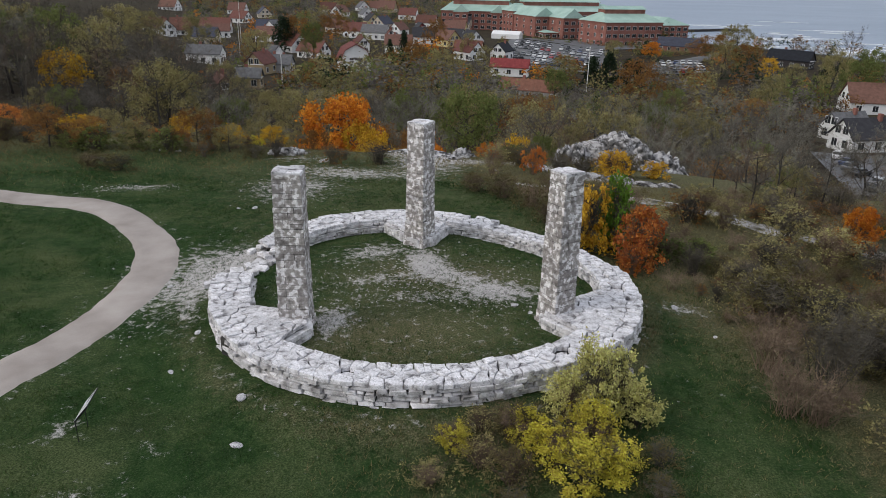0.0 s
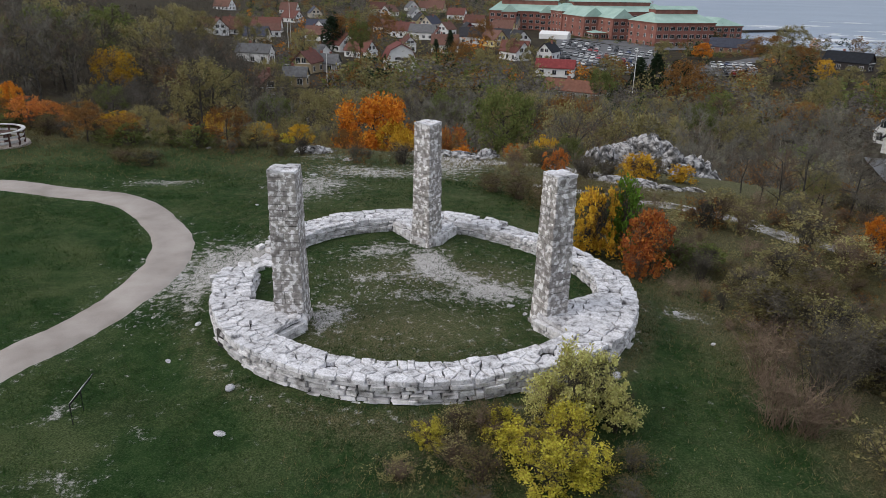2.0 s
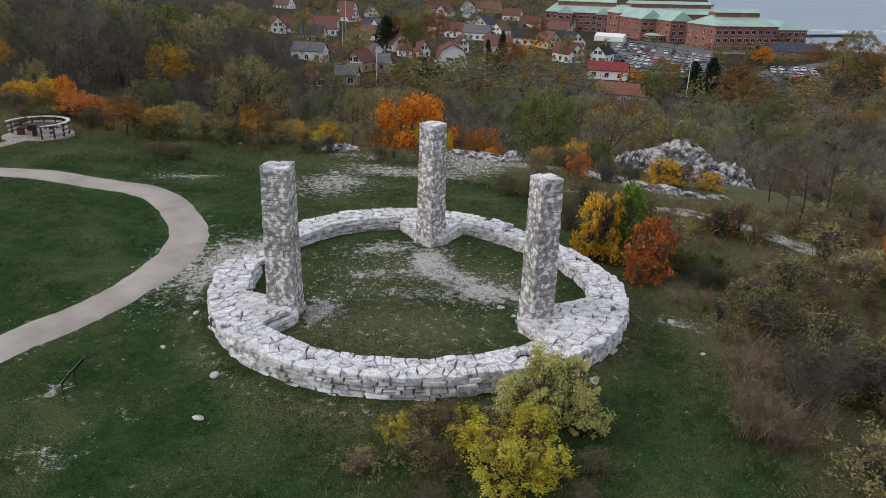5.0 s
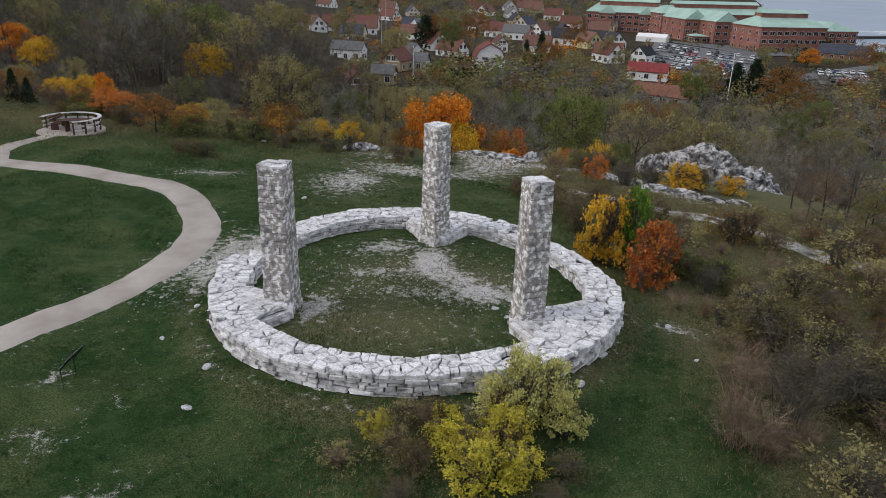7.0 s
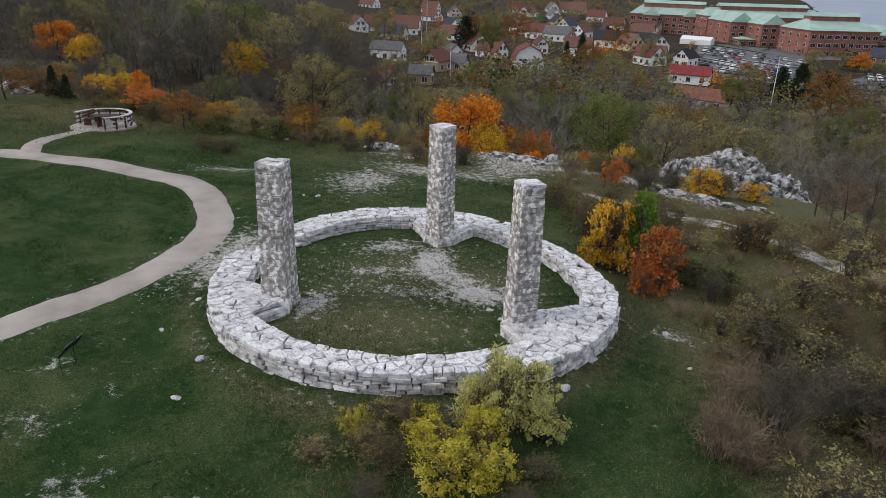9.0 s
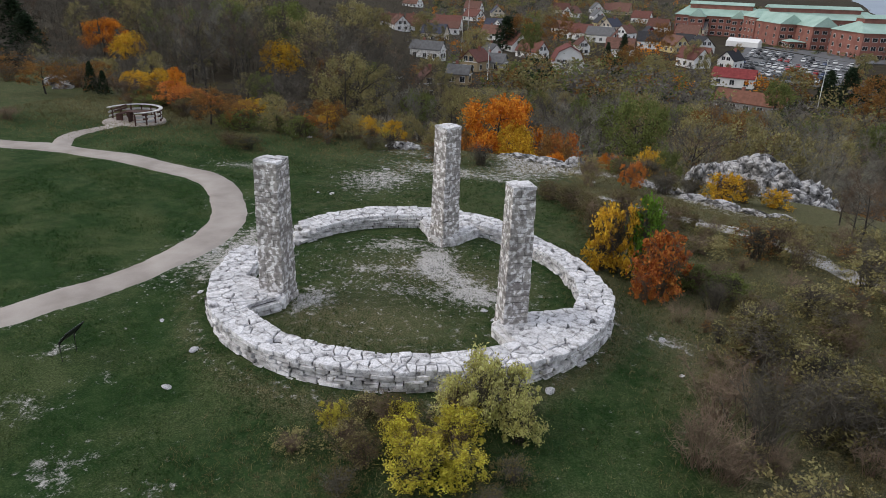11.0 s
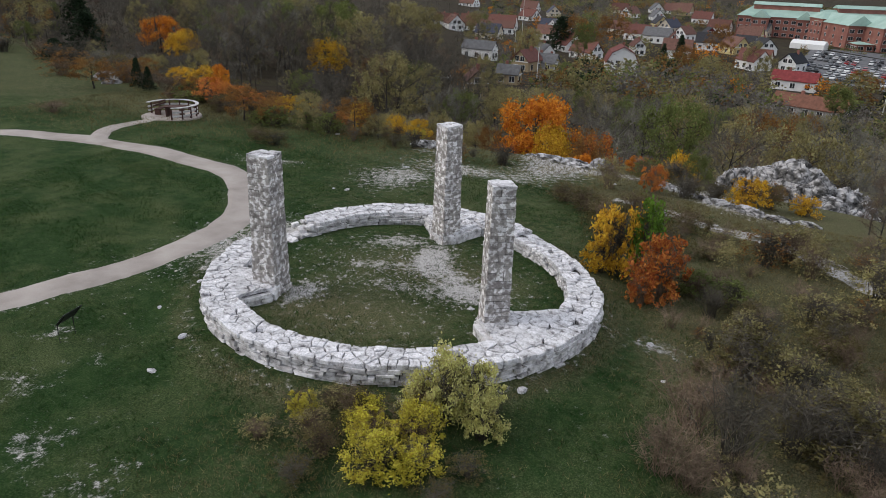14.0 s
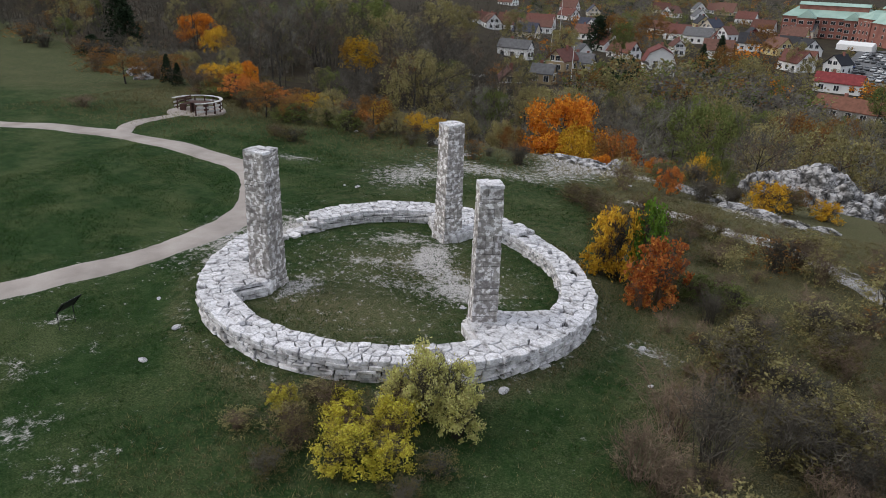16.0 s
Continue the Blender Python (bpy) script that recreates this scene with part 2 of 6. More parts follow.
R_ = np.hypot(X - CX, Y - CY)
worn = 0.95 * blob(-0.5, 3.7, 0.55, 1.1, 12) + 0.55 * blob(0.5, 2.4, 1.2, 0.6, -30) + 0.35 * blob(-2.1, 2.2, 1.5, 0.35, 15) + 0.62 * blob(1.8, 1.3, 1.1, 0.6) + 0.3 * blob(-0.6, 0.9, 2.0, 0.35)
worn = worn + 0.6 * blob(-3.2, -0.9, 0.5, 0.9) + 0.5 * blob(-2.4, 4.6, 1.2, 0.6, 30) + 0.6 * blob(-8.2, 3.0, 1.3, 3.6) + 0.6 * blob(-6.8, 4.6, 1.2, 1.8)
worn = worn + 0.75 * blob(-7.2, 14.5, 2.2, 2.6) + 0.6 * blob(-4.8, 18.5, 4.2, 1.6, -10) + 0.7 * blob(2.0, 24.5, 6.5, 1.3, -8) + 0.75 * blob(-0.6, 22.0, 2.6, 3.4, 8) + 0.5 * blob(-8.0, 22.0, 2.5, 1.2) + 0.85 * blob(9.5, 21.5, 3.5, 1.8, -50)
worn = worn + 0.42 * blob(-4.9, -9.8, 0.9, 1.1) + 0.4 * blob(-2.5, -10.2, 0.8, 0.8) + 0.42 * blob(-7.3, -8.0, 0.9, 0.7) + 0.5 * blob(-8.75, -5.5, 0.5, 0.6) + 0.6 * blob(-14.8, 14.0, 2.2, 0.6, 20) + 0.25 * blob(-6.4, -6.3, 0.7, 0.4) + 0.5 * blob(7.9, 1.5, 1.3, 0.5)
worn = worn + 0.18 * np.exp(-(np.maximum(to_line(X, Y, PATH_LINE) - 0.9, 0) / 0.5) ** 2) + 0.25 * np.exp(-((R_ - 6.9) / 0.35) ** 2)
worn = worn + 0.24 * smooth01(-R_, -5.6, -4.6) + 0.07 * smooth01(-np.abs(R_ - 9), -5, -1)
dry = smooth01(X + 0.25 * Y, 6.2, 9.5) + smooth01(Y - 0.12 * X, 22, 30) * (0.45 + 0.55 * smooth01(X, -42, -24)) + 0.55 * np.exp(-(((X + 1.2) / 3.4) ** 2 + ((Y + 2.2) / 1.8) ** 2)) + 0.6 * np.exp(-((R_ - 7.1) / 0.5) ** 2)
dry = dry + 0.13 + 0.25 * blob(0.5, -7.2, 4.5, 2.0) + 0.32 * smooth01(Y, 1, 10) - 0.24 * smooth01(-X - 0.4 * Y, 3, 9) + 0.42 * blob(-0.5, 1.2, 4.5, 4.0) + 0.45 * blob(0.4, 2.6, 3.2, 1.3) + 0.3 * blob(-2.6, -1.6, 2.2, 1.2)
wild = smooth01(Y - np.interp(X, [-140, -60, -34, -8, 5, 17, 30, 45], [75, 46, 31, 26, 28, 30, 18, 8]), 0, 8)
ground_me = arr_mesh("ground", np.stack([X, Y, Z], -1).reshape(-1, 3), quads, None, True)
for key, data in (("worn", worn), ("dry", dry), ("wild", wild)):
    ground_me.attributes.new(key, "FLOAT", "POINT").data.foreach_set("value", np.clip(data, 0, 1.2).ravel().astype(np.float32))


def ground_material():
    m = bpy.data.materials.new("turf")
    m.use_nodes = True
    n, l = m.node_tree.nodes, m.node_tree.links
    b = n["Principled BSDF"]
    b.inputs["Roughness"].default_value, b.inputs["Specular IOR Level"].default_value = 0.95, 0.03
    geo = n.new("ShaderNodeNewGeometry")

    def noise_tex(scale, detail=8.0, rough=0.6):
        t = n.new("ShaderNodeTexNoise")
        t.inputs["Scale"].default_value, t.inputs["Detail"].default_value, t.inputs["Roughness"].default_value = scale, detail, rough
        l.new(geo.outputs["Position"], t.inputs["Vector"])
        return t.outputs["Fac"]

    def ramp(fac, stops):
        r = n.new("ShaderNodeValToRGB")
        while len(r.color_ramp.elements) < len(stops):
            r.color_ramp.elements.new(0.5)
        for e, (p, c) in zip(r.color_ramp.elements, stops):
            e.position, e.color = p, (*c, 1)
        l.new(fac, r.inputs["Fac"])
        return r.outputs["Color"]

    def mix(fac, a, c):
        k = n.new("ShaderNodeMix")
        k.data_type = "RGBA"
        l.new(fac, k.inputs[0])
        l.new(a, k.inputs[6])
        l.new(c, k.inputs[7])
        return k.outputs[2]

    def masked(key, tex, spread, lo=0.5, hi=0.62):
        a = n.new("ShaderNodeAttribute")
        a.attribute_name = key
        s = n.new("ShaderNodeMath")
        s.operation = "MULTIPLY_ADD"
        l.new(tex, s.inputs[0])
        s.inputs[1].default_value = spread
        l.new(a.outputs["Fac"], s.inputs[2])
        r = n.new("ShaderNodeMapRange")
        r.inputs["From Min"].default_value, r.inputs["From Max"].default_value = lo, hi
        l.new(s.outputs[0], r.inputs["Value"])
        return r.outputs[0]

    mid, fine, grain = noise_tex(0.8, 10.0, 0.7), noise_tex(7.0, 8.0, 0.7), noise_tex(22.0, 6.0, 0.75)
    grass = mix(fine, ramp(noise_tex(1.7, 12.0, 0.78), [(0.38, (0.010, 0.025, 0.008)), (0.50, (0.020, 0.048, 0.014)), (0.62, (0.048, 0.078, 0.027))]), ramp(grain, [(0.36, (0.008, 0.019, 0.007)), (0.50, (0.022, 0.044, 0.015)), (0.64, (0.080, 0.106, 0.046))]))
    olive = ramp(grain, [(0.36, (0.026, 0.038, 0.015)), (0.5, (0.058, 0.078, 0.031)), (0.66, (0.125, 0.142, 0.066))])
    patch = n.new("ShaderNodeMapRange")
    patch.inputs["From Min"].default_value, patch.inputs["From Max"].default_value = 0.46, 0.66
    l.new(noise_tex(0.35, 9.0, 0.68), patch.inputs["Value"])
    grass = mix(patch.outputs[0], grass, olive)
    straw = mix(noise_tex(0.9), ramp(grain, [(0.36, (0.024, 0.032, 0.011)), (0.5, (0.076, 0.088, 0.038)), (0.64, (0.175, 0.178, 0.088))]), ramp(grain, [(0.36, (0.034, 0.028, 0.016)), (0.5, (0.10, 0.086, 0.050)), (0.64, (0.24, 0.205, 0.13))]))
    stone = ramp(grain, [(0.3, (0.19, 0.18, 0.165)), (0.5, (0.44, 0.42, 0.40)), (0.7, (0.66, 0.64, 0.62))])
    litter = ramp(noise_tex(0.25), [(0.3, (0.030, 0.025, 0.019)), (0.55, (0.052, 0.043, 0.030)), (0.75, (0.062, 0.060, 0.031))])
    col = mix(masked("dry", noise_tex(3.0, 10.0, 0.8), 2.2, 1.35, 2.1), grass, straw)
    col = mix(masked("wild", mid, 0.3, 0.4, 0.8), col, litter)
    col = mix(masked("worn", noise_tex(3.2, 14.0, 0.82), 3.4, 2.12, 2.42), col, stone)
    l.new(col, b.inputs["Base Color"])
    bp = n.new("ShaderNodeBump")
    bp.inputs["Strength"].default_value, bp.inputs["Distance"].default_value = 0.8, 0.06
    l.new(fine, bp.inputs["Height"])
    l.new(bp.outputs["Normal"], b.inputs["Normal"])
    return m


ground_me.materials.clear()
ground_me.materials.append(ground_material())
tagged(new("ground", ground_me), "rough autumn turf on a limestone hilltop with bare gravelly patches", "ground", kind="structure")

WATER = mat("sea_water", [(0.3, (0.13, 0.185, 0.26)), (0.7, (0.19, 0.245, 0.32))], 0.01, 0.4, 0.7, 0.12, fine=0.3, bump_dist=0.7, spec=0.5)
bm = bmesh.new()
box(bm, -200, 4000, 200, 4600, -26.5, -24.6)
tagged(new("water", bm_mesh("water", bm, WATER)), "grey-blue choppy sea with breaking waves", "sea", kind="structure")


def ribbon(name, line, width, lift, material, label, ragged=0.08):
    cols = 9
    vs, fs = [], []
    for i, p in enumerate(line):
        d = line[min(i + 1, len(line) - 1)] - line[max(i - 1, 0)]
        nrm = np.array([-d[1], d[0]]) / np.linalg.norm(d)
        wl = width / 2 + ragged * (noise.noise((p[0] * 0.9, p[1] * 0.9, 1.0)) + 0.5 * noise.noise((p[0] * 3.1, p[1] * 3.1, 2.0)))
        wr = width / 2 + ragged * (noise.noise((p[0] * 0.9, p[1] * 0.9, 5.0)) + 0.5 * noise.noise((p[0] * 3.1, p[1] * 3.1, 6.0)))
        for j in range(cols):
            u = -wl + (wl + wr) * j / (cols - 1)
            q = p + nrm * u
            vs.append((q[0], q[1], gz(*q) + (lift if 0 < j < cols - 1 else -0.04)))
    for i in range(len(line) - 1):
        for j in range(cols - 1):
            a = i * cols + j
            fs.append((a, a + cols, a + cols + 1, a + 1))
    return tagged(new(name, arr_mesh(name, vs, fs, material, True)), label, "path", kind="structure")


ribbon("path", spline(PATH_MID, 22), 1.75, 0.045, GRAVEL, "pale compacted gravel footpath curving across the grass")
ribbon("path_2", spline(BRANCH_MID, 10), 1.2, 0.035, GRAVEL, "narrow pale gravel path to the round viewpoint", 0.1)
ribbon("path_3", spline(SIDE_MID, 12), 1.4, 0.03, TRAIL, "stony worn trail down the slope", 0.6)


# ---- stone pieces ----
def stone_variants(count, seed, bevel=0.055, jitter=0.055):
    out = []
    for i in range(count):
        rng = random.Random(seed + i)
        bm = boxed(-0.5, 0.5, -0.5, 0.5, -0.5, 0.5)
        bmesh.ops.bevel(bm, geom=bm.edges[:], offset=bevel, segments=1, affect="EDGES")
        for v in bm.verts:
            v.co += Vector((rng.uniform(-jitter, jitter), rng.uniform(-jitter, jitter), rng.uniform(-jitter, jitter) * 0.8))
        bmesh.ops.triangulate(bm, faces=bm.faces[:])
        out.append(bm)
    return out


def to_arrays(bm):
    bm.verts.index_update()
    return np.array([v.co[:] for v in bm.verts]), np.array([[v.index for v in f.verts] for f in bm.faces])


STONES_RAW = [to_arrays(b) for b in stone_variants(10, 100)]
BLOCKS_RAW = [to_arrays(b) for b in stone_variants(10, 300, 0.03, 0.022)]


def stone_meshes(name, material, raw=None):
    return [arr_mesh(name, v, f, material) for v, f in (raw or STONES_RAW)]


class Joined:
    """Collects many small pieces into one mesh."""

    def __init__(self):
        self.v, self.f, self.n = [], [], 0

    def add(self, verts, faces, m):
        M = np.array(m)
        self.v.append(verts @ M[:3, :3].T + M[:3, 3])
        self.f.append(faces + self.n)
        self.n += len(verts)

    def mesh(self, name, material):
        return arr_mesh(name, np.concatenate(self.v), np.concatenate(self.f), material)


def stretch(m, sx, sy, sz):
    return m @ Matrix.Diagonal((sx, sy, sz, 1))


# ---- ring wall ----
TOP = 0.47
RO_A = [-180, -165, -150, -135, -110, -90, -65, -30, -10, 5, 20, 50, 70, 100, 120, 135, 150, 180]
RO_V = [6.35, 6.3, 6.33, 6.42, 6.4, 6.38, 6.34, 6.88, 6.87, 6.78, 6.55, 6.25, 6.6, 7.0, 7.03, 6.85, 6.5, 6.35]
RI_V = [5.15, 5.1, 5.2, 5.35, 5.38, 5.37, 5.37, 5.62, 5.72, 5.68, 5.5, 5.2, 5.5, 5.75, 5.8, 5.6, 5.3, 5.15]


def r_out(a):
    return float(np.interp(a, RO_A, RO_V))


def r_in(a):
    return float(np.interp(a, RO_A, RI_V))


def polar(a, r, z):
    return Vector((CX + r * math.cos(radians(a)), CY + r * math.sin(radians(a)), z))


A0, A1 = -181.0, 152.0
wall = thing("ring_wall", pose(0, 0, 0), "low circular dry-stone wall of pale grey limestone with a collapsed gap", "stone wall")
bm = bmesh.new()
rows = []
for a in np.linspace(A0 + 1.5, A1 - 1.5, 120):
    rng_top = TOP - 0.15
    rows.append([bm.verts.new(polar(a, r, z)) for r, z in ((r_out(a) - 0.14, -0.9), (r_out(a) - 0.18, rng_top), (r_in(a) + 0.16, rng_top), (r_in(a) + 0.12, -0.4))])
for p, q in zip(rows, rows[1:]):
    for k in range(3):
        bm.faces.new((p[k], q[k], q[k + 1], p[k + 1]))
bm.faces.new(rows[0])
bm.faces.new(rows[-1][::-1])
# core coloured near-black, so gaps and the cleft look shaded
part("core", bm, RUBBLE, wall, "rubble filling, near-black for the shade in the joints")
FACE_ME = stone_meshes("stone", LIME)
rng = random.Random(11)
rest = Joined()


def put_stone(name, meshes, parent, m, sx, sy, sz, near):
    i = rng.randrange(len(meshes))
    if near:
        child(name, meshes[i], parent, m=stretch(m, sx, sy, sz))
    else:
        rest.add(*STONES_RAW[i], stretch(m, sx, sy, sz))


def course_heights(z0, z1, lo, hi):
    out, z = [], z0
    while z < z1 - lo * 0.6:
        h = min(rng.uniform(lo, hi), z1 - z)
        out.append((z, h))
        z += h
    return out


def face_run(side):
    """Courses of facing stones on the outer (1) or inner (-1) side of the ring."""
    for z, h in course_heights(-0.72 if side > 0 else -0.12, TOP - 0.12, 0.07, 0.19):
        a = A0 + rng.uniform(0, 1.5)
        while a < A1:
            w = rng.uniform(0.18, 0.66)
            r = r_out(a) - 0.15 if side > 0 else r_in(a) + 0.14
            da = math.degrees(w / r)
            mid = a + da / 2
            r += rng.uniform(-0.07, 0.045)
            drop = 0.0
            near = side > 0 and -158 < mid < -22
            m = Matrix.Translation(polar(mid, r, z + h / 2 - drop)) @ pose(0, 0, 0, rng.uniform(-4, 4), rng.uniform(-3, 3), mid + 90 + rng.uniform(-3, 3))
            put_stone("stone", FACE_ME, wall, m, w - rng.uniform(0.012, 0.05), rng.uniform(0.26, 0.36), h - rng.uniform(0.014, 0.036), near)
            a += da


face_run(1)
face_run(-1)


def slab_stone(parent, pts, z0, z1, near):
    """One flat capping slab: an irregular outline with a slightly worn upper edge."""
    n = len(pts)
    c = sum((Vector(p) for p in pts), Vector((0, 0))) / n
    gap = rng.uniform(0.012, 0.032) if rng.random() < 0.3 else rng.uniform(0.001, 0.008)
    rough = []
    for p, q in zip(pts, pts[1:] + pts[:1]):
        d = Vector(q) - Vector(p)
        rough.append(p)
        if d.length > 0.14:
            mid = (Vector(p) + Vector(q)) / 2 + Vector((-d.y, d.x)) * rng.uniform(-0.10, 0.10)
            rough.append(mid[:])
    pts, n = rough, len(rough)
    low = [Vector(p) - (Vector(p) - c).normalized() * (gap + rng.uniform(0, 0.006)) for p in pts]
    top = [p - (p - c).normalized() * rng.uniform(0.008, 0.022) for p in low]
    tilt = (rng.uniform(-0.028, 0.028), rng.uniform(-0.028, 0.028))
    v = [(p.x - c.x, p.y - c.y, z0 - z1) for p in low] + [(p.x - c.x, p.y - c.y, -0.018 + tilt[0] * (p.x - c.x) + tilt[1] * (p.y - c.y)) for p in low]
    v += [(p.x - c.x, p.y - c.y, tilt[0] * (p.x - c.x) + tilt[1] * (p.y - c.y) + rng.uniform(-0.006, 0.006)) for p in top] + [(0, 0, rng.uniform(-0.006, 0.01))]
    f = []
    for i in range(n):
        j = (i + 1) % n
        f += [(i, j, n + j), (i, n + j, n + i), (n + i, n + j, 2 * n + j), (n + i, 2 * n + j, 2 * n + i), (2 * n + i, 2 * n + j, 3 * n)]
    if near:
        child("capstone", arr_mesh("capstone", v, f, LIME_CAP), parent, m=Matrix.Translation((c.x, c.y, z1)))
    else:
        cap_rest.add(np.array(v), np.array(f), Matrix.Translation((c.x, c.y, z1)))


cap_rest = Joined()


def cells(seeds, keep, reach=0.55):
    """Irregular slab outlines: the part of the plane nearest to each of the first seeds."""
    P = np.array(seeds)
    out = []
    for i in range(keep):
        p = P[i]
        poly = [p + np.array(c) * reach for c in ((-1, -1), (1, -1), (1, 1), (-1, 1))]
        d = np.hypot(*(P - p).T)
        for k in np.argsort(d)[1:22]:
            if d[k] > 2.2 * reach or d[k] < 1e-4:
                continue
            mid, nrm = (p + P[k]) / 2, (P[k] - p) / d[k]
            cut = []
            for u, w in zip(poly, poly[1:] + poly[:1]):
                du, dw = (u - mid) @ nrm, (w - mid) @ nrm
                if du <= 0:
                    cut.append(u)
                if (du < 0) != (dw < 0) and abs(du - dw) > 1e-9:
                    cut.append(u + (w - u) * du / (du - dw))
            poly = cut
            if len(poly) < 3:
                break
        tidy = []
        for q in poly:
            if not tidy or np.hypot(*(q - tidy[-1])) > 0.03:
                tidy.append(q)
        if len(tidy) > 2 and np.hypot(*(tidy[0] - tidy[-1])) <= 0.03:
            tidy.pop()
        if len(tidy) > 2:
            out.append((p, [(float(q[0]), float(q[1])) for q in tidy]))
    return out


inner, ghost = [], []
for lane in range(3):
    a = A0
    while a < A1:
        w = rng.choice((rng.uniform(0.14, 0.3), rng.uniform(0.3, 0.62)))
        depth = r_out(a) - r_in(a)
        off = rng.uniform(0.11, 0.27)
        if lane == 1:
            r = r_in(a) + depth * 0.5 + rng.uniform(-0.18, 0.18)
        else:
            edge, sign_ = (r_in(a), 1) if lane == 0 else (r_out(a), -1)
            edge += rng.uniform(-0.035, 0.03)
            r = edge + sign_ * off
            ghost.append(polar(a, edge - sign_ * off, 0).to_2d()[:])
        inner.append(polar(a, r, 0).to_2d()[:])
        a += math.degrees(w / r)
for r in (5.3, 5.7, 6.1, 6.4):
    ghost += [polar(A0 - 2.2, r, 0).to_2d()[:], polar(A1 + 2.2, r, 0).to_2d()[:]]
for p, outline in cells(inner + ghost, len(inner)):
    a, r = math.degrees(math.atan2(p[1] - CY, p[0] - CX)), math.hypot(p[0] - CX, p[1] - CY)
    q = (r - r_in(a)) / (r_out(a) - r_in(a))
    top = TOP + rng.uniform(-0.028, 0.014)
    if 12 < a < 62:  # the outer capping has slipped here and a cleft has opened behind it
        top -= 0.10 if q > 0.62 else 0.26 if q > 0.42 and rng.random() < 0.7 else 0.0
    elif rng.random() < 0.035:
        top -= rng.uniform(0.06, 0.12)
    slab_stone(wall, outline, min(TOP - 0.13, top - 0.04), top, (q > 0.68 or q < 0.3 or -150 < a < -10) and a < 60)
# collapsed ends beside the gap
for k in range(34):
    a = rng.choice((rng.gauss(155, 3), rng.gauss(168, 6), rng.gauss(180, 2)))
    r = rng.uniform(5.3, 6.5)
    p = polar(a, r, 0)
    h = rng.uniform(0.1, 0.18)
    z = gz(p.x, p.y) + h / 2 + (rng.uniform(0, 0.35) if a < 157 or a > 178.5 else 0)
    put_stone("stone", FACE_ME, wall, Matrix.Translation((p.x, p.y, z)) @ pose(0, 0, 0, rng.uniform(-12, 12), rng.uniform(-12, 12), rng.uniform(0, 180)), rng.uniform(0.25, 0.55), rng.uniform(0.2, 0.4), h, False)


# ---- spurs between ring and pillars ----
def inside(poly, x, y):
    hit = False
    for (x0, y0), (x1, y1) in zip(poly, poly[1:] + poly[:1]):
        if (y0 > y) != (y1 > y) and x < (x1 - x0) * (y - y0) / (y1 - y0) + x0:
            hit = not hit
    return hit


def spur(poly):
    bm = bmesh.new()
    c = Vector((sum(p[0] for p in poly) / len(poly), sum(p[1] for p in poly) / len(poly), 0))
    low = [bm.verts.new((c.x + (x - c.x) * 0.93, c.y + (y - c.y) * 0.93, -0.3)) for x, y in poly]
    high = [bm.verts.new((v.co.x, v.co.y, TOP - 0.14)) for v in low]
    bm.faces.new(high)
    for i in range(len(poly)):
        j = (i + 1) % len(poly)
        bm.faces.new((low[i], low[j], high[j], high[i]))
    # same near-black core, joint shadow put into its colour
    part("core", bm, RUBBLE, wall, "rubble filling, near-black for the shade in the joints")
    for (x0, y0), (x1, y1) in zip(poly, poly[1:] + poly[:1]):
        if math.hypot((x0 + x1) / 2 - CX, (y0 + y1) / 2 - CY) > 5.4:
            continue
        length, ang = math.hypot(x1 - x0, y1 - y0), math.degrees(math.atan2(y1 - y0, x1 - x0))
        for z, h in course_heights(-0.15, TOP - 0.12, 0.11, 0.19):
            s = 0.0
            while s < length - 0.1:
                w = min(rng.uniform(0.25, 0.6), length - s)
                t = (s + w / 2) / length
                m = Matrix.Translation((x0 + (x1 - x0) * t, y0 + (y1 - y0) * t, z + h / 2)) @ pose(0, 0, 0, rng.uniform(-3, 3), 0, ang + rng.uniform(-4, 4))
                put_stone("stone", FACE_ME, wall, m, w * rng.uniform(0.92, 0.99), 0.26, h * rng.uniform(0.86, 0.98), False)
                s += w
    seeds, ghosts = [], []
    edges = list(zip(poly, poly[1:] + poly[:1]))
    lo, hi = np.min(poly, 0), np.max(poly, 0)
    for _ in range(900):
        x, y = rng.uniform(lo[0], hi[0]), rng.uniform(lo[1], hi[1])
        if not inside(poly, x, y) or math.hypot(x - CX, y - CY) > r_in(math.degrees(math.atan2(y - CY, x - CX))) - 0.1:
            continue
        if any(math.hypot(x - u, y - v) < 0.27 for u, v in seeds):
            continue
        seeds.append((x, y))
    for x, y in seeds:
        for (x0, y0), (x1, y1) in edges:
            L = math.hypot(x1 - x0, y1 - y0)
            nx_, ny_ = (y1 - y0) / L, -(x1 - x0) / L
            d = (x - x0) * nx_ + (y - y0) * ny_
            t = ((x - x0) * (x1 - x0) + (y - y0) * (y1 - y0)) / L / L
            if abs(d) < 0.5 and -0.2 < t < 1.2:
                ghosts.append((x - 2 * d * nx_, y - 2 * d * ny_))
    ghosts = [g for g in ghosts if not inside(poly, *g)]
    for p, outline in cells(seeds + ghosts, len(seeds), 0.4):
        slab_stone(wall, outline, TOP - 0.13, TOP + rng.uniform(-0.035, 0.0), False)


spur([(-3.72, -1.85), (-3.95, -0.95), (-4.6, -0.95), (-5.5, -0.85), (-6.0, -2.6), (-4.9, -3.4), (-4.4, -2.85)])
spur([(2.85, -1.05), (3.75, -2.1), (4.3, -2.75), (5.4, -1.5), (5.6, 0.9), (4.75, 0.6), (3.9, 0.05), (3.2, -0.3)])
spur([(-1.2, 5.55), (-0.75, 5.15), (-0.3, 5.45), (-0.1, 6.0), (0.2, 6.7), (-0.8, 7.4), (-2.1, 6.85), (-1.65, 6.2)])
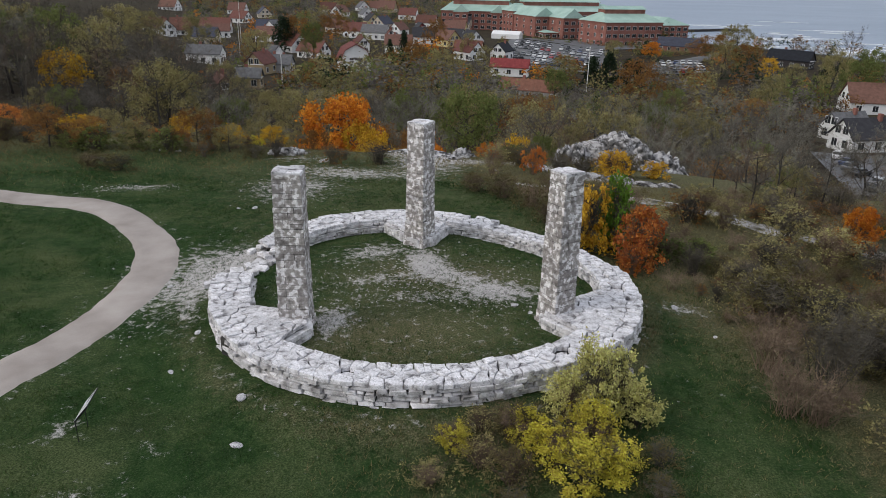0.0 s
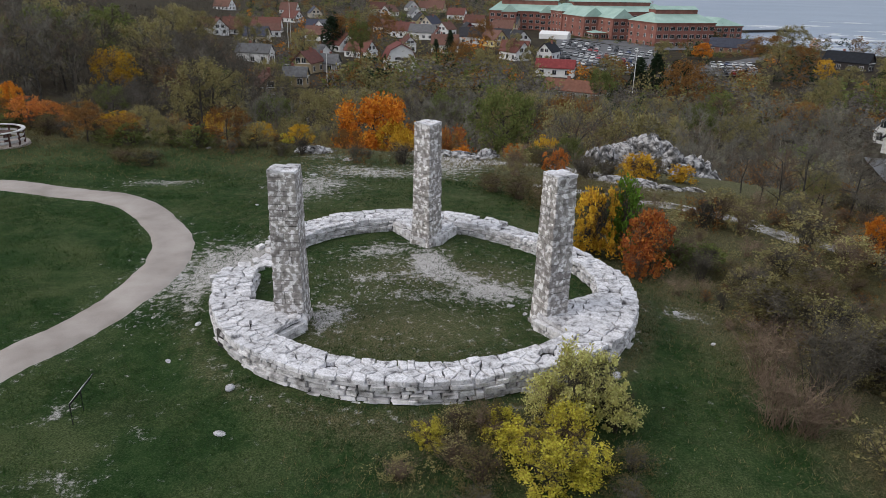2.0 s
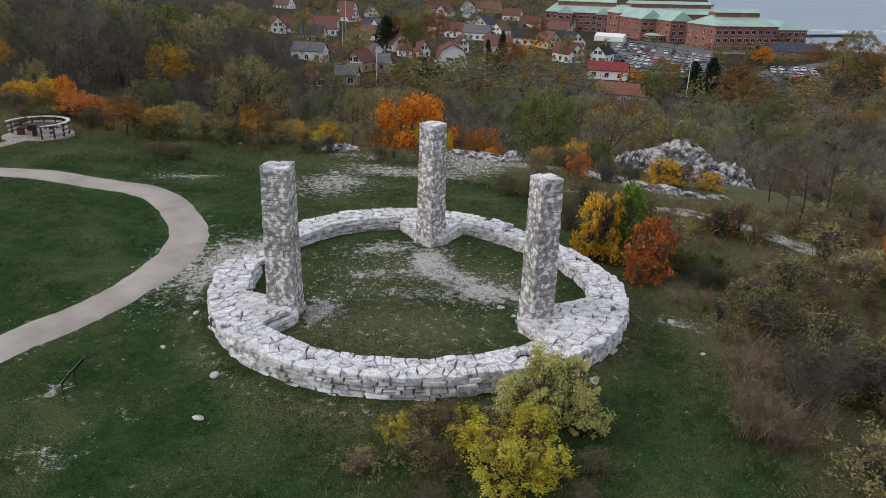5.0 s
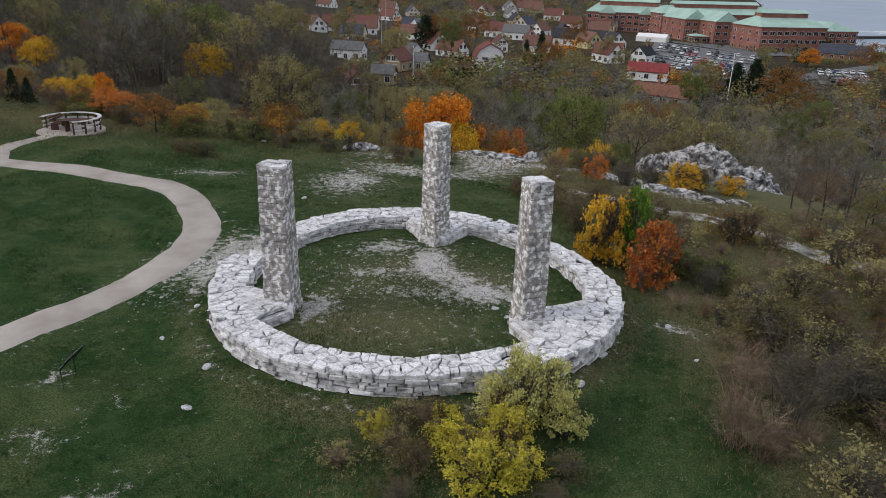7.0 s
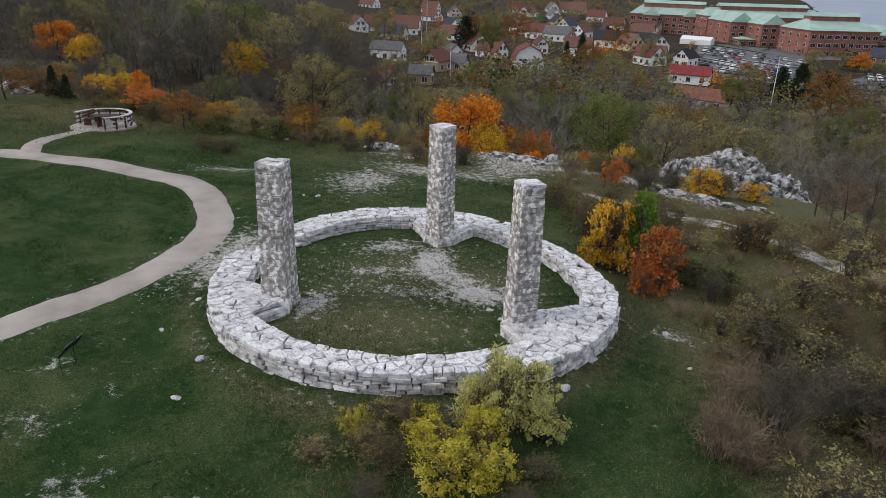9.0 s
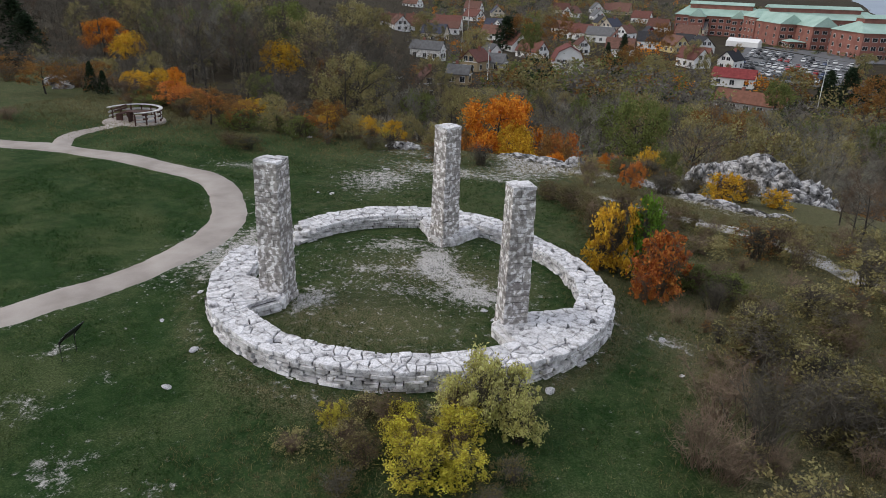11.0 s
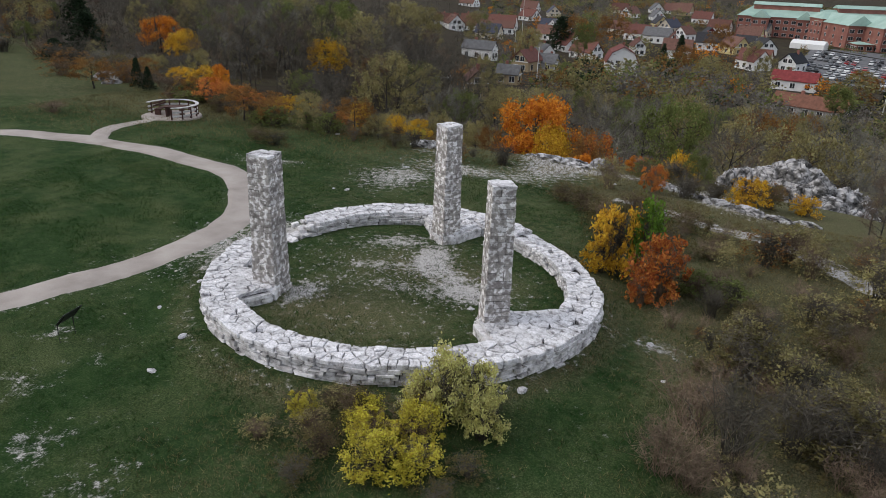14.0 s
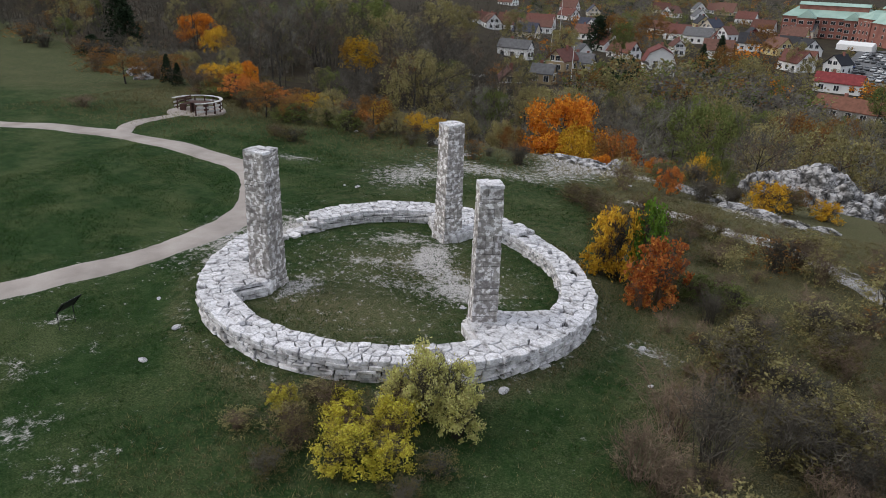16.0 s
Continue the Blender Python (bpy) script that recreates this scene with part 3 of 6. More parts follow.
joined = child("rubble_facing", rest.mesh("rubble_facing", LIME), wall, "weathered grey facing stones of the wall")
joined["kind"] = "stuff"
capping = child("capping", cap_rest.mesh("capping", LIME_CAP), wall, "pale flat capping slabs of the wall")
capping["kind"] = "stuff"


# ---- pillars ----
PILLAR_ME = stone_meshes("stone", PILLAR_STONE, BLOCKS_RAW)
PILLAR_CAP_ME = stone_meshes("capstone", LIME_CAP, BLOCKS_RAW)


def pillar(x, y, yaw, w_top, w_low, top, base, seed):
    r = random.Random(seed)
    ob = thing("stone_pillar", pose(x, y, base, 0, 0, yaw), "tall square pillar of mortared grey limestone courses", "pillar", "pillars inside the ring wall")
    height = top - base
    half = lambda z: 0.5 * (w_low + (w_top - w_low) * z / height) + 0.09 * math.exp(-z / 0.25)
    bm = bmesh.new()
    rings = []
    for z in (0, 0.12, 0.3, 0.6, height * 0.5, height - 0.06):
        h = half(z) - 0.022
        rings.append([bm.verts.new((sx * h, sy * h, z)) for sx, sy in ((-1, -1), (1, -1), (1, 1), (-1, 1))])
    for a, b in zip(rings, rings[1:]):
        for k in range(4):
            bm.faces.new((a[k], a[(k + 1) % 4], b[(k + 1) % 4], b[k]))
    bm.faces.new(rings[-1])
    part("core", bm, MORTAR, ob, "grey lime mortar")
    z, flip = 0.0, 0
    while z < height - 0.05:
        h = min(r.choice((r.uniform(0.09, 0.15), r.uniform(0.15, 0.27), r.uniform(0.18, 0.30))), height - z)
        if height - z - h < 0.1:
            h = height - z
        flip ^= 1
        for side in range(4):
            hw = half(z + h / 2)
            d = 0.24
            lo, hi = (-hw, hw) if (side % 2) ^ flip else (-hw + d, hw - d)
            cuts = [lo]
            n = 1 if hi - lo < 0.34 else r.choice((1, 1, 1, 2, 2, 3))
            for k in range(1, n):
                cuts.append(lo + (hi - lo) * (k + r.uniform(-0.18, 0.18)) / n)
            cuts.append(hi)
            for p, q in zip(cuts, cuts[1:]):
                m = pose(0, 0, 0, 0, 0, 90 * side) @ pose((p + q) / 2, -hw + d / 2 + r.uniform(-0.014, 0.012), z + h / 2, r.uniform(-0.8, 0.8), r.uniform(-0.8, 0.8), r.uniform(-1, 1))
                child("stone", r.choice(PILLAR_ME), ob, m=stretch(m, (q - p) - r.uniform(0.004, 0.014), d, h - r.uniform(0.006, 0.02)))
        z += h
    for i in range(4):
        sx, sy = (-1, 1)[i % 2], (-1, 1)[i // 2]
        hw = half(height)
        m = pose(sx * hw * 0.5, sy * hw * 0.5, height + 0.01 + r.uniform(-0.02, 0.02), r.uniform(-4, 4), r.uniform(-4, 4), r.uniform(-6, 6))
        child("capstone", r.choice(PILLAR_CAP_ME), ob, m=stretch(m, hw * 1.02, hw * 1.02, 0.08))
    return ob


pillar(-4.15, -1.19, 0, 0.75, 0.84, 4.5, -0.05, 1)
pillar(3.255, -0.75, 31, 0.66, 0.76, 4.47, -0.05, 2)
pillar(-0.78, 5.6, 56, 0.70, 0.80, 4.52, -0.05, 3)


# ---- trees and shrubs ----
def leaf_cloud(rng, n, clumps, spread, size, rz=1.0):
    """Small four-cornered leaves in clumps: vertices and faces."""
    v, f = np.zeros((n * 4, 3)), np.arange(n * 4).reshape(n, 4)
    c = clumps[rng.integers(0, len(clumps), n)]
    p = c[:, :3] + rng.normal(0, 1, (n, 3)) * (spread * c[:, 3:4]) * np.array([1, 1, rz])
    a = rng.normal(0, 1, (n, 3))
    a /= np.linalg.norm(a, axis=1, keepdims=True)
    b = np.cross(a, rng.normal(0, 1, (n, 3)))
    b /= np.linalg.norm(b, axis=1, keepdims=True)
    s = size * rng.uniform(0.6, 1.4, (n, 1))
    v[0::4], v[1::4], v[2::4], v[3::4] = p - a * s, p + b * s * 0.55, p + a * s, p - b * s * 0.55
    return v, f


def sticks(segs, sides=3):
    """Tapered sticks from (start, end, radius, radius) rows."""
    segs = np.array(segs)
    n = len(segs)
    p, q, r0, r1 = segs[:, 0:3], segs[:, 3:6], segs[:, 6:7], segs[:, 7:8]
    d = q - p
    d /= np.maximum(np.linalg.norm(d, axis=1, keepdims=True), 1e-6)
    u = np.cross(d, np.where(np.abs(d[:, 2:3]) < 0.9, np.array([[0, 0, 1.0]]), np.array([[1.0, 0, 0]])))
    u /= np.linalg.norm(u, axis=1, keepdims=True)
    w = np.cross(d, u)
    v = np.zeros((n, 2 * sides, 3))
    for k in range(sides):
        e = math.cos(2 * math.pi * k / sides) * u + math.sin(2 * math.pi * k / sides) * w
        v[:, k], v[:, sides + k] = p + e * r0, q + e * r1
    f = [[k, (k + 1) % sides, sides + (k + 1) % sides, sides + k] for k in range(sides)]
    faces = (np.arange(n)[:, None, None] * 2 * sides + np.array(f)[None]).reshape(-1, 4)
    return v.reshape(-1, 3), faces


def slivers(segs):
    """Twigs as single thin triangles, turned at random about their length."""
    segs = np.array(segs)
    p, q, r0 = segs[:, 0:3], segs[:, 3:6], segs[:, 6:7]
    side = np.cross(q - p, np.random.default_rng(len(segs)).normal(0, 1, p.shape))
    side /= np.maximum(np.linalg.norm(side, axis=1, keepdims=True), 1e-6)
    return np.stack([p - side * r0, p + side * r0, q], 1).reshape(-1, 3), np.arange(len(segs) * 3).reshape(-1, 3)


def branching(rng, height, spread, limbs=7, sub=5, twigs=5, trunk=0.03, lean=0.45, first=0.25):
    """A bare crown on a unit plan: rows of thick wood, rows of thin twigs and the branch ends."""
    thick, thin, ends = [], [], []
    top = np.array([rng.normal(0, 0.03), rng.normal(0, 0.03), 0.8]) * height
    pts = [np.array([0, 0, -0.03 * height]), np.array([rng.normal(0, .015), rng.normal(0, .015), 0.3]) * height, np.array([rng.normal(0, .03), rng.normal(0, .03), 0.58]) * height, top]
    rad = [trunk * height, trunk * 0.75 * height, trunk * 0.45 * height, trunk * 0.12 * height]
    for i in range(3):
        thick.append([*pts[i], *pts[i + 1], rad[i], rad[i + 1]])
    for i in range(limbs):
        t = first + (0.95 - first) * (i + rng.uniform(0, 0.8)) / limbs
        k = min(int(t * 3), 2)
        base = pts[k] + (pts[k + 1] - pts[k]) * (t * 3 - k)
        az = i * 2.4 + rng.uniform(-0.5, 0.5)
        reach = spread * 0.5 * rng.uniform(0.65, 1.05) * (1.15 - 0.55 * t)
        rise = height * rng.uniform(0.10, 0.30) * (1.25 - lean * t)
        tip = base + np.array([math.cos(az) * reach, math.sin(az) * reach, rise])
        mid = base + (tip - base) * 0.5 + np.array([0, 0, -0.12 * rise]) + rng.normal(0, 0.02 * height, 3)
        r = trunk * height * (0.42 - 0.25 * t)
        thick += [[*base, *mid, r, r * 0.65], [*mid, *tip, r * 0.65, r * 0.2]]
        for j in range(sub):
            s = rng.uniform(0.3, 1.0)
            b = base + (mid - base) * min(1, s * 2) if s < 0.5 else mid + (tip - mid) * (s * 2 - 1)
            d = rng.normal(0, 1, 3) * 0.7 + (tip - base) / np.linalg.norm(tip - base) + np.array([0, 0, 0.5])
            e = b + d / np.linalg.norm(d) * height * rng.uniform(0.08, 0.17)
            thick.append([*b, *e, r * 0.3, r * 0.1])
            ends.append(e)
            for _ in range(twigs):
                g = b + (e - b) * rng.uniform(0.2, 1)
                h = rng.normal(0, 1, 3) + (e - b) / np.linalg.norm(e - b) * 1.2 + np.array([0, 0, 0.35])
                g2 = g + h / np.linalg.norm(h) * height * rng.uniform(0.05, 0.11)
                thin.append([*g, *g2, height * 0.0019, height * 0.0006])
                for _ in range(2):
                    h = rng.normal(0, 1, 3) + np.array([0, 0, 0.4])
                    g3 = g + (g2 - g) * rng.uniform(0.3, 1)
                    thin.append([*g3, *(g3 + h / np.linalg.norm(h) * height * rng.uniform(0.03, 0.07)), height * 0.0014, height * 0.0005])
    return thick, thin, np.array(ends)


UNIT = {}


def tree_kind(kind, variant, leaves, name="tree", density=1.0, size=0.022, bare=False):
    """Meshes of one tree of unit height and unit crown width."""
    rng = np.random.default_rng(sum(map(ord, kind)) * 7 + variant)
    thick, thin, ends = branching(rng, 1.0, 0.95, limbs=9 if bare else 8, sub=6 if bare else 5, twigs=13 if bare else 2, trunk=0.016 if bare else 0.02)
    tv, tf = sticks(thick, 4)
    trunk = arr_mesh("trunk", tv, tf, BARK, True)
    if bare:
        cv, cf = slivers(thin)
        crown = arr_mesh("crown", cv, cf, TWIG if variant else TWIG_RED)
    else:
        lobes = []
        for e in ends:
            if np.linalg.norm((e - np.array([0, 0, 0.5])) / np.array([0.48, 0.48, 0.5])) < 1.05:
                lobes.append([*e, rng.uniform(0.5, 1.1)])
        for _ in range(46):
            th, z = rng.uniform(0, 2 * math.pi), 0.2 + 0.76 * rng.uniform(0, 1) ** 0.8
            wide = 0.47 * math.sqrt(max(0.02, 1 - ((z - 0.46) / 0.54) ** 2)) * (1 + 0.18 * math.sin(3 * th + variant) * math.sin(9 * z))
            q = rng.uniform(0.3, 1.0) ** 0.5
            lobes.append([wide * q * math.cos(th), wide * q * math.sin(th), z, rng.uniform(0.6, 1.4)])
        cv, cf = leaf_cloud(rng, int(leaves * density), np.array(lobes), 0.04, size)
        cv[:, 2] = np.where(cv[:, 2] < 0.12, 0.12 + rng.uniform(0, 0.15, len(cv)), cv[:, 2])
        core = np.array([0, 0, 0.55])
        centre = cv.reshape(-1, 4, 3).mean(1)
        q = np.linalg.norm((centre - core) / np.array([0.5, 0.5, 0.45]), axis=1)
        pull = np.where(q > 1.1, (1.1 / q) ** 1.1 * rng.uniform(0.8, 1.03, len(q)), 1.0)
        cv = (cv.reshape(-1, 4, 3) + ((centre - core) * (pull - 1)[:, None])[:, None]).reshape(-1, 3)
        crown = arr_mesh("crown", cv, cf, LEAF[kind])
    UNIT[(kind, variant)] = (trunk, crown)


for k, n, d, s in (("orange", 8000, 1, .018), ("yellow", 3200, 1, .02), ("olive", 6200, 1, .0125), ("green", 5200, 1, .015), ("rust", 5200, 1, .0135), ("red", 2600, 1, .018), ("gold", 2800, 1, .019), ("lime", 2600, 1, .019)):
    for var in range(2):
        tree_kind(k, var, n, density=d, size=s)
for var in range(6):
    tree_kind("bare", var, 0, bare=True)


def fir_kind():
    rng = np.random.default_rng(77)
    segs, lobes = [[0, 0, -0.03, 0, 0, 0.97, 0.02, 0.003]], []
    for i in range(90):
        z = 0.1 + 0.88 * (i / 90)
        reach = 0.46 * (1 - z) ** 0.75 * rng.uniform(0.75, 1.1) + 0.02
        a = i * 2.39996
        tip = (math.cos(a) * reach, math.sin(a) * reach, z - 0.12 * reach)
        segs.append([0, 0, z, *tip, 0.006, 0.002])
        for s in (0.4, 0.7, 0.95):
            lobes.append([tip[0] * s, tip[1] * s, z - 0.1 * reach * s, 0.5])
    v, f = sticks(segs, 4)
    cv, cf = leaf_cloud(rng, 2600, np.array(lobes), 0.05, 0.026, 0.6)
    UNIT[("fir", 0)] = (arr_mesh("trunk", v, f, BARK, True), arr_mesh("crown", cv, cf, LEAF["fir"]))


fir_kind()
TREE_WORDS = {"orange": "maple tree with bright orange autumn leaves", "yellow": "small tree with yellow autumn leaves", "olive": "tree with thinning olive-brown foliage", "green": "tree still in dull green leaf",
              "rust": "tree with rusty brown autumn leaves", "red": "shrubby tree with dark red autumn leaves", "gold": "tree with golden green autumn leaves", "lime": "tree with pale yellow-green leaves", "fir": "dark evergreen conifer", "bare": "leafless grey-brown deciduous tree"}
tree_rng = random.Random(21)
TREE_AT = []


def tree(kind, x, y, h, w, variant=None, group="trees below the hilltop"):
    var = variant if variant is not None else (0 if kind == "fir" else tree_rng.randrange(6 if kind == "bare" else 2))
    ob = thing("tree" if h > 2.6 else "shrub", pose(x, y, gz(x, y) - 0.02 * h, 0, 0, tree_rng.uniform(0, 360)), TREE_WORDS[kind] + (" on the wooded slope" if y < 150 else " among the houses"), "tree" if h > 2.6 else "shrub", group)
    w = max(w, 0.62 * h)
    ob.scale = (w, w, h)
    trunk, crown = UNIT[(kind, var)]
    child("trunk", trunk, ob)
    child("crown", crown, ob)
    TREE_AT.append((x, y, w, h))
    return ob


tree("orange", -10.3, 56.1, 10.5, 9.6)
tree("yellow", -7.6, 52.5, 7.6, 5.5)
tree("yellow", -5.2, 42.6, 6.4, 3.3)
tree("rust", -9.6, 38.0, 5.3, 2.3)
tree("olive", -31.6, 63.1, 10.9, 9.8)
tree("yellow", -50.7, 80.9, 6.9, 7.0)
tree("green", 3.9, 64.7, 12.6, 10.0)
tree("red", -20.5, 32.0, 2.1, 1.5)
tree("orange", -18.3, 30.7, 2.1, 2.1)
tree("yellow", -17.7, 29.9, 3.0, 1.2)
tree("yellow", -27.1, 34.6, 2.0, 3.8)
tree("rust", -34.3, 42.0, 1.7, 5.0)
tree("olive", -24.6, 33.5, 2.9, 2.8)
tree("olive", -15.9, 53.2, 6.6, 4.5)
tree("yellow", 6.2, 34.4, 5.0, 2.1)
tree("orange", -0.1, 29.8, 2.3, 1.6)
tree("olive", 3.9, 30.6, 2.3, 3.2)
tree("rust", 12.0, 29.2, 2.1, 2.4)
tree("orange", 15.5, 31.3, 2.1, 1.5)
tree("rust", -1.7, 40.8, 6.5, 2.9)
tree("green", 7.5, 30.1, 3.5, 2.4)
tree("gold", -12.4, 29.3, 2.1, 1.6)
tree("olive", -15.2, 31.7, 2.1, 1.7)
tree("orange", 17.0, 7.6, 2.3, 1.7)
tree("lime", 16.3, 8.0, 1.2, 1.4)
tree("olive", 18.4, 16.0, 2.4, 1.9)
tree("red", -35.4, 40.3, 1.2, 3.3)
tree("yellow", -42.8, 39.0, 2.4, 3.0)
tree("red", -41.4, 45.1, 1.2, 4.4)
tree("yellow", -42.5, 42.4, 3.0, 4.5)
tree("orange", -40.2, 41.8, 3.4, 1.9)
tree("orange", -86.3, 83.6, 6.5, 7.8)
tree("fir", -79.7, 61.8, 6.2, 8.6)
tree("fir", -63.5, 42.3, 2.4, 4.5)
tree("rust", -43.6, 34.5, 2.4, 4.2)
tree("rust", -42.7, 28.1, 2.7, 4.5)
tree("yellow", -76.6, 79.0, 5.0, 5.2)
tree("yellow", -72.6, 72.8, 4.6, 4.8)
tree("olive", -14.6, 38.8, 6.0, 3.6)
tree("yellow", -13.8, 28.2, 2.2, 2.2)
tree("red", -1.2, 42.9, 7.1, 3.0)
tree("orange", 3.6, 29.4, 2.2, 1.9)
tree("orange", 6.9, 32.7, 2.1, 1.6)
tree("yellow", 11.0, 30.8, 2.1, 2.7)
tree("orange", 14.8, 32.6, 2.1, 1.6)
tree("rust", -23.2, 22.9, 2.6, 3.2)
tree("rust", -21.0, 23.4, 1.9, 2.6)
tree("olive", -18.0, 23.0, 1.9, 2.4)
tree("rust", -14.4, 23.3, 2.6, 3.2)
tree("olive", -12.5, 22.9, 1.7, 2.1)
tree("red", -29.6, 27.4, 2.2, 2.8)
tree("red", -27.9, 27.3, 2.0, 2.5)
tree("yellow", -10.2, 24.4, 1.5, 1.9)
tree("rust", -32.2, 28.1, 1.9, 2.4)
tree("bare", 15.9, 15.0, 3.6, 3.4)
tree("bare", 16.8, 14.5, 4.2, 3.8)
tree("bare", 18.7, 16.2, 3.4, 3.2)
tree("bare", 16.4, 21.1, 2.9, 2.7)
tree("bare", 19.9, 15.7, 3.8, 3.5)
tree("bare", 16.2, 17.7, 3.0, 2.8)
tree("olive", 4.7, 76.7, 12.8, 8.3)
tree("rust", -4.9, 215.7, 12.6, 11.2)
tree("rust", -58.8, 305.6, 15.0, 15.8)
tree("olive", -62.9, 243.5, 12.3, 13.3)
tree("green", -44.6, 257.3, 15.0, 12.3)
tree("orange", 95.1, 296.6, 7.3, 8.9)
tree("olive", 77.0, 290.0, 8.5, 9.0)
tree("fir", 50.5, 208.0, 10.0, 10.5)
tree("fir", 56.5, 212.0, 10.8, 11.0)
tree("fir", 62.0, 209.0, 9.4, 10.0)
tree("fir", 66.5, 214.0, 8.0, 9.0)
tree("olive", 42.0, 211.9, 10.0, 9.4)
tree("rust", 53.0, 163.1, 14.3, 15.1)
tree("rust", 118.4, 288.6, 11.7, 21.0)
tree("olive", 138.5, 312.9, 14.9, 17.2)
tree("olive", 85.7, 161.3, 11.3, 9.6)
tree("olive", 122.8, 225.3, 7.0, 8.5)
tree("olive", 105.5, 243.7, 13.0, 14.0)
tree("rust", 112.0, 238.0, 12.0, 13.0)
tree("green", 160.8, 245.3, 11.0, 12.5)
tree("yellow", 116.0, 229.0, 8.5, 8.0)
tree("bare", 174.6, 283.4, 16.0, 12.0)
tree("olive", 117.3, 189.9, 15.0, 11.5)
tree("green", 117.7, 178.1, 14.1, 12.8)
tree("fir", 135.1, 226.5, 8.0, 10.0)
tree("fir", 142.0, 231.0, 7.0, 9.0)
tree("fir", -40.5, 30.9, 2.7, 1.7)
tree("fir", -38.6, 30.2, 2.1, 1.5)
tree("fir", -114.2, 91.6, 9.0, 11.0)
tree("fir", -11.0, 270.6, 12.5, 5.5)
tree("fir", -16.0, 260.3, 9.8, 5.4)
tree("fir", -64.5, 304.5, 15.0, 21.0)
tree("rust", -46.9, 337.8, 15.0, 20.1)
tree("rust", 1.2, 310.8, 15.0, 13.1)
tree("olive", 14.9, 280.4, 10.9, 8.6)
tree("olive", -90.1, 267.1, 15.0, 14.3)
tree("olive", -82.1, 174.3, 14.6, 15.1)
tree("olive", -79.3, 186.2, 15.0, 12.3)
tree("olive", -20.7, 194.8, 7.3, 6.9)
tree("olive", -33.3, 208.4, 6.9, 8.1)
tree("green", -33.6, 178.0, 6.7, 8.0)
tree("olive", 3.2, 190.7, 11.9, 11.7)
tree("olive", 19.0, 240.0, 9.6, 8.3)
tree("olive", -24.9, 88.0, 8.7, 3.5)
tree("green", 32.1, 168.0, 10.7, 9.1)

# leafless wood on the slope below the hilltop, lower where it stands before a coloured tree
SHOWN = [(math.atan2(x - 5, y + 19.5), math.hypot(x - 5, y + 19.5), w, gz(x, y) + 0.3 * h) for x, y, w, h in TREE_AT if y < 120]


def headroom(x, y):
    az, D = math.atan2(x - 5, y + 19.5), math.hypot(x - 5, y + 19.5)
    best = 99.0
    for a, d, w, z in SHOWN:
        if d - 45 < D < d + 1 and abs(az - a) < (0.5 * w + 1.0) / d + 0.004:
            best = min(best, 9.7 + (z - 9.7) * D / d - gz(x, y))
    return best


wood = random.Random(4)
HOUSES_CLEAR = [(-26.6, 229.4), (-53.8, 210.6), (28, 184), (27, 234), (121, 172), (87, 120), (80, 112), (73, 99), (68, 89), (90, 134), (-45.6, 137.5)]
made = 0
for _ in range(6000):
    if made >= 295:
        break
    az, D = wood.uniform(-62, 46), 42 + 150 * wood.random() ** 1.35
    x, y = CAM0[0] + 5 + D * math.sin(radians(az)), CAM0[1] + D * math.cos(radians(az))
    edge = float(np.interp(x, [-140, -100, -60, -34, -8, 5, 17, 30, 45], [50, 48, 44, 33, 29, 33, 33, 21, 12]))
    if y < edge + 2 or any(math.hypot(x - a, y - b) < 0.30 * (w + 3.5) for a, b, w, _h in TREE_AT) or any(math.hypot(x - a, y - b) < 10 for a, b in HOUSES_CLEAR):
        continue
    limit = np.interp(az, [-43, -22, -15, 12, 18, 30, 46], [-1.5, -2.0, -8.3, -8.5, -7.4, -8.6, -9.0])
    if 26 < az < 33 and 60 < D < 130 and wood.random() < 0.8:
        continue
    room = 9.4 + D * math.tan(radians(limit)) - gz(x, y)
    h = min(wood.uniform(6.5, 12.5), room) if y - edge > 10 else min(wood.uniform(3.0, 6.0), room)
    h = min(h, headroom(x, y))
    if h < 1.6:
        continue
    kind = "bare" if wood.random() < 0.5 else wood.choice(("olive", "olive", "olive", "olive", "rust", "green", "green"))
    if x > 8 and y < 140 and kind in ("olive", "green") and wood.random() < 0.55:
        kind = "bare"
    tree(kind, x, y, h, h * wood.uniform(0.75, 1.1))
    made += 1


# ---- undergrowth, far woods, grass ----
def scatter(name, template_v, template_f, spots, material, label, category):
    """Many small plants nobody could count, in one mesh."""
    V, F, n = [], [], 0
    for x, y, s, h, a in spots:
        c, si = math.cos(a), math.sin(a)
        k = int(a * 1000) % len(template_v)
        v = template_v[k]
        V.append(np.stack([x + s * (c * v[:, 0] - si * v[:, 1]), y + s * (si * v[:, 0] + c * v[:, 1]), gz(x, y) + h * v[:, 2]], -1))
        F.append(np.asarray(template_f[k]) + n)
        n += len(v)
    return tagged(new(name, arr_mesh(name, np.concatenate(V), np.concatenate(F), material)), label, category, kind="stuff")


def puffs(seed, n, size, count=3):
    r = np.random.default_rng(seed)
    out = []
    for _ in range(count):
        lobes = np.array([[r.normal(0, .24), r.normal(0, .24), r.uniform(0.35, 0.85), r.uniform(.7, 1.3)] for _ in range(9)])
        out.append(leaf_cloud(r, n, lobes, 0.13, size))
    return [o[0] for o in out], [o[1] for o in out]


